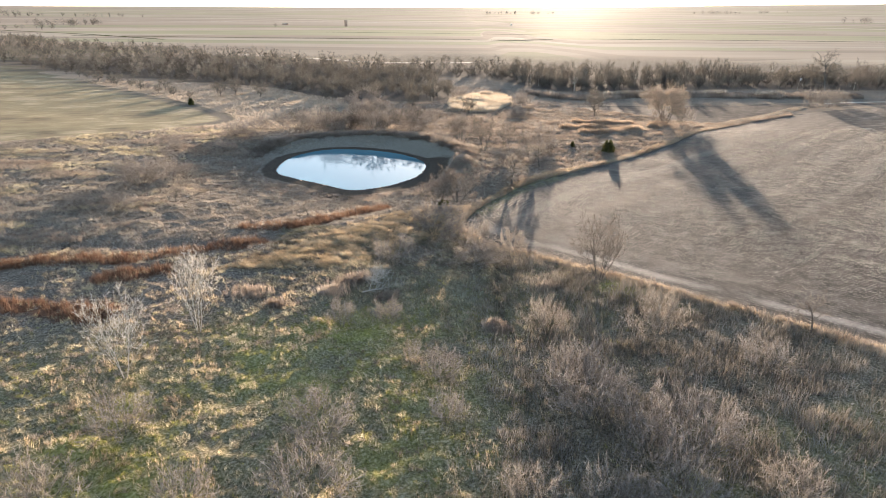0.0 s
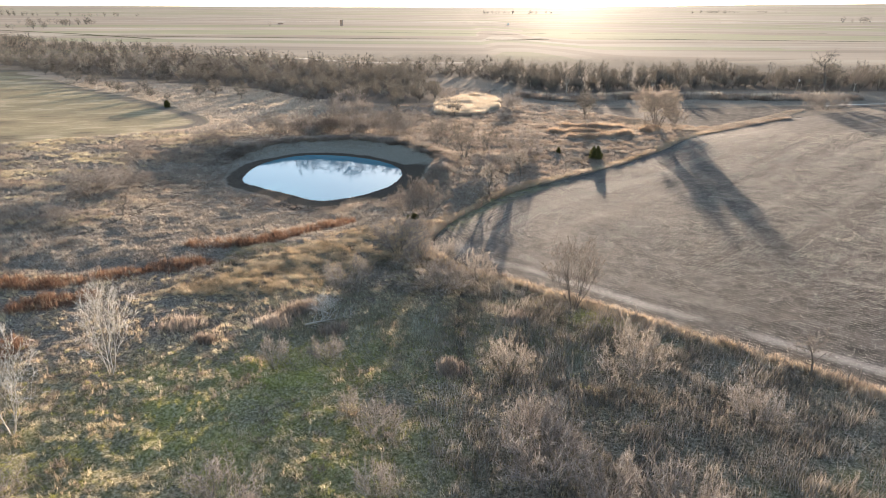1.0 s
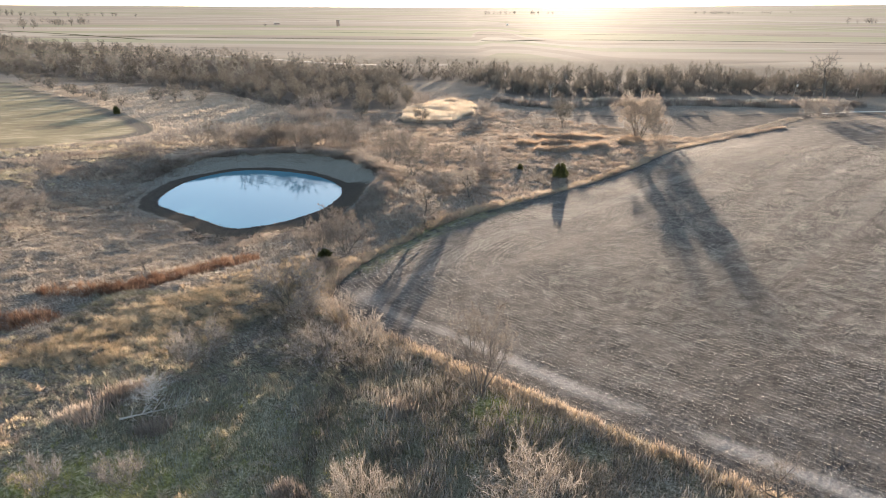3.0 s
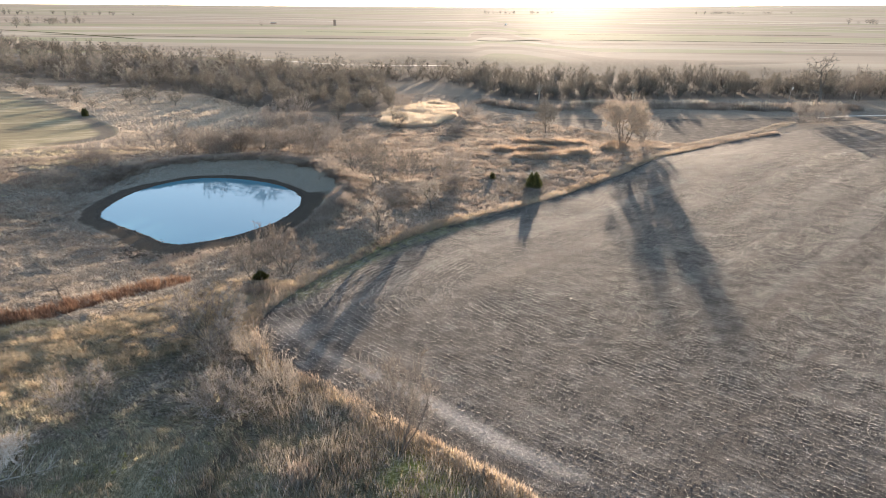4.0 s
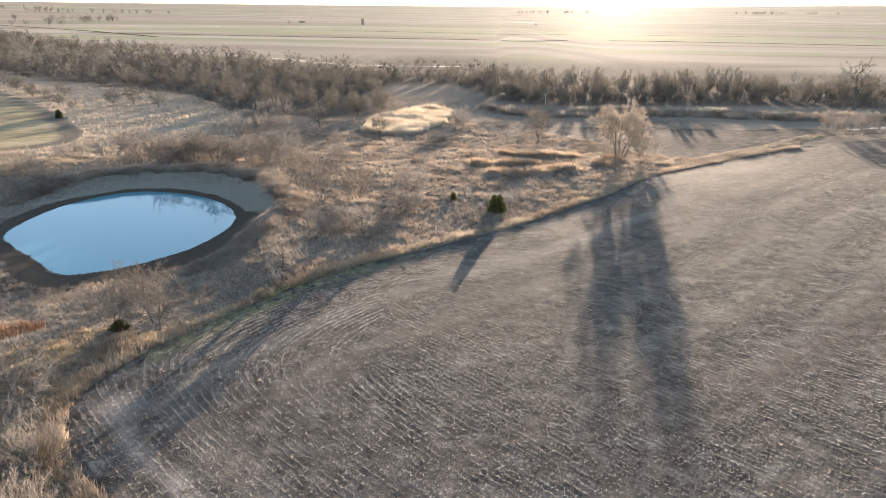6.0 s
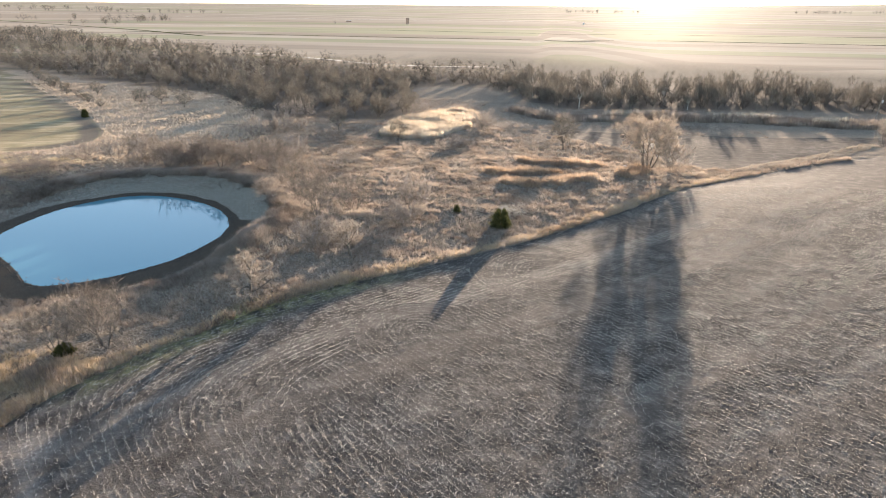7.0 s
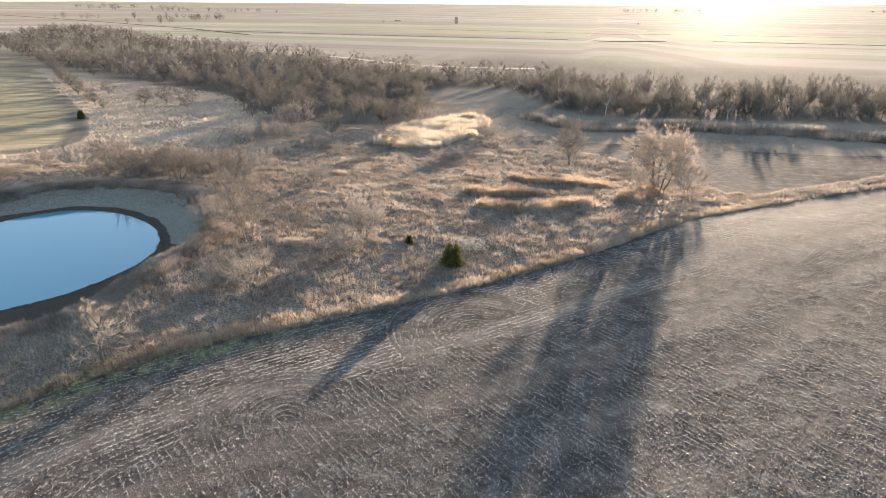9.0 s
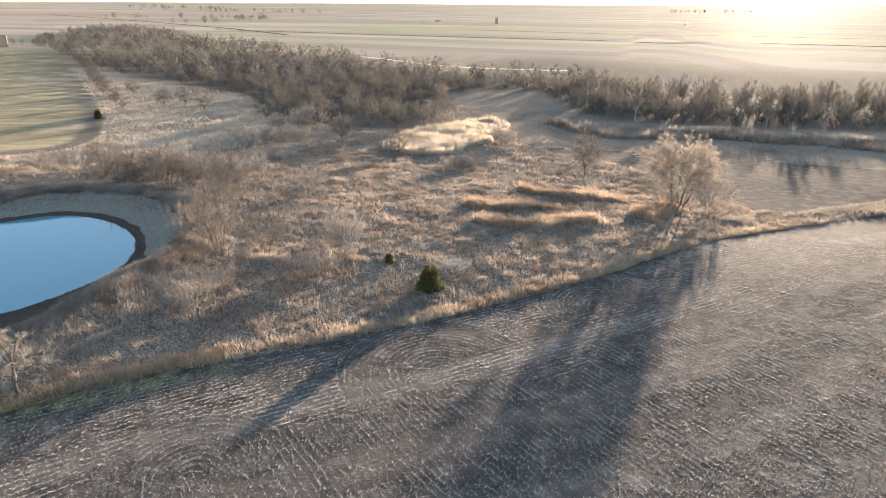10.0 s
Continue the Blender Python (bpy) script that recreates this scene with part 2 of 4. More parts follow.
    def ragged(name, width=0.5):
        v = calc(n, l, "ADD", attribute(n, name), calc(n, l, "MULTIPLY_ADD", edge, width, -width / 2))
        return ramp(n, l, v, [(0.45, (0, 0, 0)), (0.55, (1, 1, 1))])

    # far fields in long blocks, tans kept pale in place of distance haze
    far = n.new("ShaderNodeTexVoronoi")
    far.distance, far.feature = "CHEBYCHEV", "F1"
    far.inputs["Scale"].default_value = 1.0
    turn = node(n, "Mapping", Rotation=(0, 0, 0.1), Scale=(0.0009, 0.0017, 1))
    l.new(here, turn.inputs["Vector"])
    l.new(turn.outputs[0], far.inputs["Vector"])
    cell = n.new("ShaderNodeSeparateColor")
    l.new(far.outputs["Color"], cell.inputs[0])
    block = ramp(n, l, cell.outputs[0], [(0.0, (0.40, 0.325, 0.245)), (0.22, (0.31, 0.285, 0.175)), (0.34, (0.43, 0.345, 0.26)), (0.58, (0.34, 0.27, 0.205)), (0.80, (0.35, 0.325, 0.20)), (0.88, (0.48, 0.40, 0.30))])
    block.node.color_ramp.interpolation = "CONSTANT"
    hazed_far = mixed(n, l, 0.2, block, ramp(n, l, bands, [(0.36, (0.19, 0.165, 0.11)), (0.5, (0.36, 0.29, 0.20)), (0.64, (0.48, 0.40, 0.29))]))
    col = mixed(n, l, ragged("soil", 0.35), grass, soil)
    col = mixed(n, l, ragged("crop"), col, crop)
    col = mixed(n, l, calc(n, l, "MULTIPLY", attribute(n, "margin"), calc(n, l, "MULTIPLY_ADD", mid, 1.4, -0.5)), col, moss)
    col = mixed(n, l, calc(n, l, "MULTIPLY", attribute(n, "trail"), 0.8), col, (0.075, 0.06, 0.047))
    # the crop's shaded edge, painted as a dark grey bare strip
    col = mixed(n, l, attribute(n, "bare"), col, ramp(n, l, fine, [(0.35, (0.06, 0.053, 0.045)), (0.6, (0.14, 0.125, 0.105)), (0.75, (0.28, 0.25, 0.21))]))
    silt = ramp(n, l, calc(n, l, "ADD", calc(n, l, "MULTIPLY", fine, 0.5), calc(n, l, "MULTIPLY", grit, 0.5)), [(0.38, (0.07, 0.066, 0.053)), (0.5, (0.185, 0.175, 0.143)), (0.62, (0.40, 0.37, 0.31))])
    col = mixed(n, l, attribute(n, "bank"), col, silt)
    # wood floor: leaf litter, darkened to paint the shade between crowns
    col = mixed(n, l, attribute(n, "litter_shade"), col, ramp(n, l, fine, [(0.3, (0.05, 0.042, 0.034)), (0.6, (0.13, 0.11, 0.09)), (0.8, (0.24, 0.205, 0.17))]))
    col = mixed(n, l, attribute(n, "far"), col, hazed_far)
    col = mixed(n, l, ragged("mud", 0.45), col, mud)
    p = node(n, "BsdfPrincipled", Specular_IOR_Level=0.05)
    l.new(calc(n, l, "MULTIPLY_ADD", attribute(n, "mud"), -0.3, 0.92), p.inputs["Roughness"])
    l.new(col, p.inputs["Base Color"])
    dull = node(n, "BsdfDiffuse", Roughness=0.3)
    l.new(col, dull.inputs["Color"])
    both = n.new("ShaderNodeMixShader")
    l.new(attribute(n, "sheen"), both.inputs["Fac"])
    l.new(dull.outputs[0], both.inputs[1])
    l.new(p.outputs[0], both.inputs[2])
    lump = calc(n, l, "ADD", calc(n, l, "MULTIPLY", fine, 0.17), calc(n, l, "MULTIPLY", grit, 0.075))
    ridge = calc(n, l, "MULTIPLY", calc(n, l, "MULTIPLY", calc(n, l, "MULTIPLY", calc(n, l, "MULTIPLY", mid, attribute(n, "drilled"))), 0.07), attribute(n, "soil"))
    b = node(n, "Bump", Strength=0.8, Distance=1.0)
    l.new(calc(n, l, "ADD", lump, ridge), b.inputs["Height"])
    l.new(b.outputs[0], p.inputs["Normal"])
    l.new(b.outputs[0], dull.inputs["Normal"])
    l.new(both.outputs[0], n.new("ShaderNodeOutputMaterial").inputs["Surface"])
    return m


def water_material():
    m, n, l = matter("still_water")
    # blue base and tint paint in sky reflection beyond what the surface mirrors
    p = node(n, "BsdfPrincipled", Roughness=0.015, IOR=1.42, Base_Color=(0.09, 0.22, 0.27, 1), Specular_IOR_Level=0.5, Specular_Tint=(0.8, 0.95, 1.0, 1))
    b = node(n, "Bump", Strength=0.06, Distance=0.05)
    l.new(noise_at(n, l, 0.7, 2), b.inputs["Height"])
    l.new(b.outputs[0], p.inputs["Normal"])
    l.new(p.outputs[0], n.new("ShaderNodeOutputMaterial").inputs["Surface"])
    return m


GROUND, WATER_MAT = ground_material(), water_material()
BARK = plain("grey_brown_bark", [(0.07, 0.06, 0.05), (0.16, 0.14, 0.12)], 3.0, 0.9, bump=0.5)
BARK_PALE = plain("weathered_pale_bark", [(0.30, 0.27, 0.23), (0.55, 0.51, 0.45)], 3.0, 0.85, bump=0.4)
TWIG = plant("bare_twigs", [(0.09, 0.078, 0.067), (0.17, 0.149, 0.13), (0.31, 0.277, 0.243)], 0.24)
TWIG_WOOD = plant("wood_twigs", [(0.065, 0.059, 0.05), (0.145, 0.132, 0.113), (0.28, 0.255, 0.22)], 0.22, 0.08, 0.6)
TWIG_FAR = plant("far_twigs", [(0.06, 0.055, 0.046), (0.135, 0.123, 0.105), (0.26, 0.238, 0.206)], 0.22, share=0.7, by_tree=True)
TWIG_PALE = plant("pale_bare_twigs", [(0.42, 0.39, 0.34), (0.58, 0.54, 0.48), (0.70, 0.66, 0.60)], 0.15)
TWIG_TAN = plant("tan_bare_twigs", [(0.21, 0.172, 0.138), (0.34, 0.287, 0.235), (0.48, 0.415, 0.345)], 0.32)
TWIG_MAUVE = plant("greyish_shrub_twigs", [(0.13, 0.114, 0.10), (0.245, 0.22, 0.197), (0.42, 0.385, 0.35)], 0.25)
LAID_GRASS = plant("laid_grey_green_grass", [(0.12, 0.118, 0.076), (0.24, 0.228, 0.158), (0.42, 0.39, 0.29)], 0.25)
STRAW_PALE = plant("pale_pinkish_straw", [(0.28, 0.235, 0.185), (0.44, 0.375, 0.30), (0.60, 0.53, 0.435)], 0.36)
TWIG_DUST = plant("dusty_twigs", [(0.17, 0.146, 0.122), (0.285, 0.25, 0.212), (0.44, 0.395, 0.34)], 0.28)
WEED_DARK = plant("dark_weeds", [(0.115, 0.103, 0.083), (0.235, 0.208, 0.172), (0.43, 0.39, 0.335)], 0.28)
STRAW = plant("straw_blades", [(0.26, 0.22, 0.14), (0.48, 0.415, 0.275), (0.72, 0.65, 0.46)], 0.45)
STRAW_GOLD = plant("golden_straw", [(0.29, 0.22, 0.137), (0.46, 0.362, 0.24), (0.62, 0.52, 0.37)], 0.42)
TAN_GRASS = plant("tan_cordgrass", [(0.26, 0.185, 0.128), (0.39, 0.295, 0.213), (0.52, 0.42, 0.32)], 0.34)
STRAW_GREY = plant("bleached_blades", [(0.19, 0.165, 0.135), (0.33, 0.29, 0.24), (0.50, 0.45, 0.38)], 0.3)
GOLD = plant("golden_grass", [(0.18, 0.142, 0.114), (0.32, 0.262, 0.212), (0.50, 0.43, 0.355)], 0.37, 0.1, 0.6)
GREY = plant("grey_weeds", [(0.13, 0.105, 0.085), (0.26, 0.215, 0.178), (0.44, 0.38, 0.325)], 0.33, 0.12, 0.6)
RUST = plant("rust_sedge", [(0.11, 0.065, 0.045), (0.20, 0.12, 0.08), (0.32, 0.22, 0.15)], 0.3)
MOSS = plant("green_grass", [(0.13, 0.14, 0.035), (0.26, 0.26, 0.075), (0.46, 0.42, 0.16)], 0.5)
PLUME = plant("pale_reed_plumes", [(0.40, 0.32, 0.225), (0.56, 0.48, 0.375), (0.70, 0.63, 0.52)], 0.38)
CHAFF = plant("corn_chaff", [(0.28, 0.258, 0.226), (0.49, 0.458, 0.405), (0.76, 0.715, 0.64)], 0.4, 0.08, 0.2)
CEDAR = plant("cedar_foliage", [(0.042, 0.047, 0.02), (0.088, 0.09, 0.036), (0.17, 0.155, 0.07)], 0.3)
WOOD = plain("weathered_wood", [(0.16, 0.13, 0.105), (0.34, 0.30, 0.26)], 6.0, 0.9, bump=0.3)
METAL = plain("dull_zinc", [(0.42, 0.42, 0.42), (0.6, 0.6, 0.6)], 4.0, 0.45, 0.6)
BRICK = plain("rusty_brown_tile", [(0.34, 0.22, 0.16), (0.48, 0.34, 0.26)], 1.5, 0.85, bump=0.4)
WHITE = plain("white_paint", [(0.72, 0.72, 0.70), (0.82, 0.82, 0.80)], 2.0, 0.5)
ROAD = plain("pale_gravel", [(0.42, 0.37, 0.30), (0.58, 0.52, 0.44)], 0.5, 0.95)
MOSS_FLAT = plain("dark_grass", [(0.07, 0.07, 0.035), (0.15, 0.14, 0.075)], 0.2, 1.0, spec=0.0)
STONE = plain("dark_wet_stones", [(0.03, 0.025, 0.02), (0.10, 0.085, 0.07)], 3.0, 0.6, bump=0.4)


# ---- the ground, one sheet to the horizon ----
def steps(lo, hi, *runs, grow=1.16):
    """Grid lines: even runs of (from, to, step), and ever wider steps outwards to both ends."""
    mid = np.hstack([np.arange(a, b, d) for a, b, d in runs])
    left, right = [], []
    s, v = runs[0][2], mid[0]
    while v > lo:
        s *= grow
        v -= min(s, 160)
        left.append(v)
    s, v = runs[-1][2], mid[-1]
    while v < hi:
        s *= grow
        v += min(s, 160)
        right.append(v)
    return np.array(left[::-1] + list(mid) + right)


def row_of(x, y):
    """Across the rows: rounds that bend with the field's corner, and small loops where the machine turned; the crop runs with its long side."""
    d = depth_in(FIELD, x, y)
    wave = 1.5 * fuzz(x, y, 40, 33)
    along_south, along_north = 0.591 * x + 0.806 * y - 95.5 + wave, 0.728 * x - 0.686 * y + 97.0 + wave
    rounds = -7.0 * np.log(np.exp(-np.clip(along_south, -90, 400) / 7.0) + np.exp(-np.clip(along_north, -90, 400) / 7.0))
    across = np.where((along_north < 22 + 8 * fuzz(x, y, 12, 34)) | (along_south < 30), rounds, along_south)
    for cx, cy, r in ((58, 173, 12), (42, 149, 9), (76, 197, 10)):
        ahead = 0.806 * (x - cx) - 0.591 * (y - cy)
        turn = np.hypot(x - cx, y - cy)
        across = np.where((turn < r) & (ahead < 0), turn + 0.591 * cx + 0.806 * cy, across)
    return np.where(d > -3, across, -0.48 * x + 0.876 * y)


gx, gy = steps(-3900, 3900, (-110, -72, 1.08), (-72, 30, 0.46), (30, 175, 1.08)), steps(-700, 4900, (24, 112, 0.46), (112, 180, 0.75), (180, 330, 1.08))
GX, GY = (a.ravel() for a in np.meshgrid(gx, gy))
GZ = land(GX, GY)
w, h = len(gx), len(gy)
q = (np.arange(h - 1)[:, None] * w + np.arange(w - 1)[None]).ravel()
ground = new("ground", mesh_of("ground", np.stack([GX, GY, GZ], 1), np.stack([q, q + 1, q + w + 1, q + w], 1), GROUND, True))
tagged(ground, "rolling winter farmland with tilled soil, dead grass and mud", "ground", kind="structure")


def spread(name, values):
    ground.data.attributes.new(name, "FLOAT", "POINT").data.foreach_set("value", np.asarray(values, np.float32))


def greenness(x, y):
    # less green towards the right: the pasture's shaded side put into its colour
    return (0.35 + 0.65 * smooth(fuzz2(x, y, 18, 41), 0.36, 0.58)) * smooth(98 - y + 0.3 * x, 0, 18) * (1 - 0.6 * smooth(x, -14, 8)) + \
        0.8 * (1 - smooth(np.hypot(x - 19, y - 149), 3, 7)) + 0.6 * (1 - smooth(np.hypot(x - 29, y - 91), 3, 6))


def dragged(x, y):
    """Bands along the field's long edge where the tines have turned the chaff under."""
    c = 0.697 * x - 0.717 * y + 2.0 * fuzz(x, y, 25, 101)
    return smooth(fuzz(c * 3.0, 0.717 * c + 0.12 * (x + y), 9, 102), 0.56, 0.74)


RUST_BANDS = [np.array(b, float) for b in ([(-51, 104), (-45, 109), (-38, 111.5)], [(-41, 120.5), (-35, 121.5), (-29, 123)], [(-66, 83), (-58, 81), (-51, 81)],
                                             [(-78, 99), (-66, 101), (-55, 102), (-48, 106)], [(-28, 124), (-22, 131), (-15, 137)], [(-57, 93), (-49, 97)])]


def rustiness(x, y):
    away = np.minimum.reduce([off_line(b, x, y) for b in RUST_BANDS])
    return 1 - smooth(away + 2.5 * (fuzz2(x, y, 4, 51) - 0.5), 1.0, 3.2)


dp = -depth_in(POND, GX, GY)
spread("soil", np.clip(0.5 + np.maximum(depth_in(FIELD, GX, GY), depth_in(STRIP, GX, GY)) / 3, 0, 1))
spread("crop", np.clip(0.5 + depth_in(CROP, GX, GY) / 4, 0, 1))
south_east = smooth(0.75 * (GX + 30) - 0.66 * (GY - 187), 6, 24)
west = smooth(-(GX + 30) - 0.5 * (GY - 187), 8, 24)
spread("mud", np.clip(1.0 - (dp - 0.4) / (1.9 + 11.5 * south_east + 5.0 * west + 1.6 * (fuzz2(GX, GY, 5, 115) - 0.5)), 0, 1))
spread("bank", smooth(dp, 0.5, 2.0) * (1 - smooth(dp + 1.5 * (fuzz(GX, GY, 3, 114) - 0.5), 8.0, 10)) * (0.35 + 0.65 * smooth(0.5 * (GX + 30) + 0.86 * (GY - 187), -20, 0)))
spread("green", np.clip(greenness(GX, GY), 0, 1))
spread("rust", np.clip(rustiness(GX, GY), 0, 1))
spread("row", row_of(GX, GY))
spread("sheen", np.clip(0.3 + 0.65 * smooth(depth_in(FIELD, GX, GY), -1, 1) + 0.1 * smooth(depth_in(STRIP, GX, GY), -1, 1) + 0.4 * smooth(depth_in(CROP, GX, GY), -1, 1), 0, 1) * (1 - 0.45 * smooth(GY + 0.35 * np.abs(GX), 480, 600)) + 0.13 * smooth(GY + 0.35 * np.abs(GX), 640, 800))
df = depth_in(FIELD, GX, GY)
spread("pale", (1 - smooth(np.abs(df - 4.5 - 2.0 * (fuzz(GX, GY, 18, 61) - 0.5)), 0.4, 1.6)) * (1 - smooth(GY, 108, 120)) * smooth(fuzz2(GX, GY, 14, 62), 0.3, 0.55)
       + 0.5 * (1 - smooth(np.hypot(GX - 9, GY - 119), 1, 4)))
spread("swath", smooth(np.sin(df * 0.55 + 3 * fuzz(GX, GY, 30, 65)), 0.1, 0.8) * smooth(fuzz2(GX, GY, 20, 66), 0.3, 0.6) * (df > 5))
spread("drilled", np.clip(0.6 + 0.4 * (1 - smooth(df, 20, 45)), 0, 1) * (0.75 + 0.25 * smooth(fuzz2(GX, GY, 14, 68), 0.35, 0.6)))
spread("drag", dragged(GX, GY) * (df > 5))
spread("margin", smooth(df, -1.5, 0.3) * (1 - smooth(df, 2.0, 4.5)) * smooth(GY, 124, 132) * (1 - smooth(GY, 158, 172)))
TRAILS = [rounded(t, closed=False) for t in ([(-77, 92), (-74, 107), (-69, 119), (-63, 133), (-62, 150), (-62, 165), (-59, 181), (-55, 200)],
                                             [(9, 108), (9, 98), (8, 90), (8.5, 80), (10, 72)], [(-12, 118), (-20, 108), (-27, 100)], [(11, 107), (13, 100), (14, 95)])]
spread("trail", 1 - smooth(np.minimum.reduce([off_line(t, GX, GY) for t in TRAILS]), 0.25, 1.0))
dc = depth_in(CROP, GX, GY)
# band inside the crop's border that carries the painted edge shade
bare = smooth(dc, -0.5, 1.0) * (1 - smooth(dc - 3 * (fuzz(GX, GY, 12, 103) - 0.5), 5.0, 9.0)) * smooth(GY, 236, 254)
spread("bare", bare * 0.95)
spread("bleach", smooth(GY - 0.15 * GX, 225, 262) * (1 - 0.8 * smooth(GX, -70, -20)) * (0.4 + 0.6 * smooth(fuzz2(GX, GY, 15, 67), 0.3, 0.6)))
# painted shade and litter lie under the whole wood
spread("litter_shade", smooth(depth_in(WOODLAND, GX, GY), -4, 5))
# where the paler, haze-toned field colours take over
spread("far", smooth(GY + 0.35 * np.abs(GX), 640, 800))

# ---- pond water ----
pond_edge = np.array([(-30 + (x + 30) * 1.02, 187 + (y - 187) * 1.02) for x, y in POND])
bm = bmesh.new()
bm.faces.new([bm.verts.new((x, y, WATER)) for x, y in pond_edge])
me = bpy.data.meshes.new("pond_water")
bm.to_mesh(me)
me.materials.append(WATER_MAT)
tagged(new("pond_water", me), "still pond water mirroring the sky, part of the sky's blue in its own colour", "water", kind="structure")


# ---- trees ----
def rod(verts, tris, p, q, r0, r1, sides):
    a = (q - p).normalized()
    u = a.orthogonal().normalized()
    v = a.cross(u)
    k = len(verts)
    for c, r in ((p, r0), (q, r1)):
        for i in range(sides):
            t = 2 * math.pi * i / sides
            verts.append(c + (u * math.cos(t) + v * math.sin(t)) * r)
    for i in range(sides):
        j = (i + 1) % sides
        tris += [(k + i, k + j, k + sides + j), (k + i, k + sides + j, k + sides + i)]


def tree_mesh(seed, tall, wide, stems, forks, twigs, lean=0.5, lift=0.12, twig_width=0.03, twig_long=0.9, stout=0.02, angle=0.85, first=0.42):
    """A leafless tree that forks again and again: stems, limbs, boughs and twigs, fitted to a height and a width. Two pairs of points and triangles: wood and crown."""
    r = random.Random(seed)
    tv, tt, cv, ct = [], [], [], []
    depth = len(forks)

    def off(a):
        return Vector((r.gauss(0, a), r.gauss(0, a), r.gauss(0, a)))

    def ribbon_piece(p, q, w0, w1):
        side = (q - p).cross(off(1)).normalized()
        k = len(cv)
        cv.extend([p - side * w0, p + side * w0, q + side * w1, q - side * w1])
        ct.extend([(k, k + 1, k + 2), (k, k + 2, k + 3)])

    def twig(p, way, long):
        side = way.cross(off(1)).normalized() * twig_width * r.uniform(0.6, 1.4)
        k = len(cv)
        cv.extend([p - side, p + side, p + way * long])
        ct.append((k, k + 1, k + 2))

    def grow(p, d, long, rad, level):
        n = 4 if level == 0 else (3 if level == 1 else (2 if level < depth else 1))
        pts = [p]
        for i in range(n):
            d = (d + off(0.13 + 0.04 * level) + Vector((0, 0, lift))).normalized()
            pts.append(pts[-1] + d * (long / n))
        for i in range(n):
            a, b = rad * (1 - 0.62 * i / n), rad * (1 - 0.62 * (i + 1) / n)
            if level < 2:
                rod(tv, tt, pts[i], pts[i + 1], a, b, 5 if level == 0 else 3)
            else:
                ribbon_piece(pts[i], pts[i + 1], max(a, twig_width * 0.6), max(b, twig_width * 0.5))

        def along(f):
            f = min(f, 0.999) * n
            i = int(f)
            return pts[i].lerp(pts[i + 1], f - i), (pts[i + 1] - pts[i]).normalized()

        if level < depth:
            spin, lo = r.uniform(0, 6.283), first if level == 0 else 0.25
            for c in range(forks[level]):
                f = lo + (1 - lo) * (c + r.random()) / forks[level]
                q, w = along(f)
                u = w.orthogonal().normalized()
                v = w.cross(u)
                a, tip = spin + 2.39996 * c + r.uniform(-0.4, 0.4), angle * r.uniform(0.65, 1.25)
                d2 = w * math.cos(tip) + (u * math.cos(a) + v * math.sin(a)) * math.sin(tip)
                if d2.z < -0.25:
                    d2.z *= 0.3
                grow(q, d2.normalized(), long * r.uniform(0.5, 0.72) * (1.12 - 0.35 * f), rad * 0.5 * (1.1 - 0.4 * f), level + 1)
        if level >= max(1, depth - 2):
            for _ in range((twigs // 2, twigs, twigs)[level - depth + 2]):
                q, w = along(r.uniform(0.1, 1.0))
                twig(q, (w * 0.7 + off(0.75) + Vector((0, 0, 0.1 + lift))).normalized(), twig_long * r.uniform(0.5, 1.3))

    for i in range(stems):
        a = 6.283 * (i + 0.6 * r.random()) / stems
        out = Vector((math.cos(a), math.sin(a), 0))
        tip = lean * (r.uniform(0.35, 1.15) if stems > 1 else 0.12)
        grow(out * (0 if stems == 1 else min(0.5, 0.04 * wide)) - Vector((0, 0, 0.3)), (out * math.sin(tip) + Vector((0, 0, math.cos(tip)))).normalized(),
             tall * (0.62 if depth > 2 else 0.72), tall * stout * (1 if stems == 1 else 0.62), 0)
    tv, cv = np.array(tv), np.array(cv)
    reach, top = np.percentile(np.hypot(cv[:, 0], cv[:, 1]), 97), np.percentile(cv[:, 2], 99.5)
    fit = np.array([wide * 0.48 / reach, wide * 0.48 / reach, tall / top])
    return tv * fit, np.array(tt), cv * fit, np.array(ct)


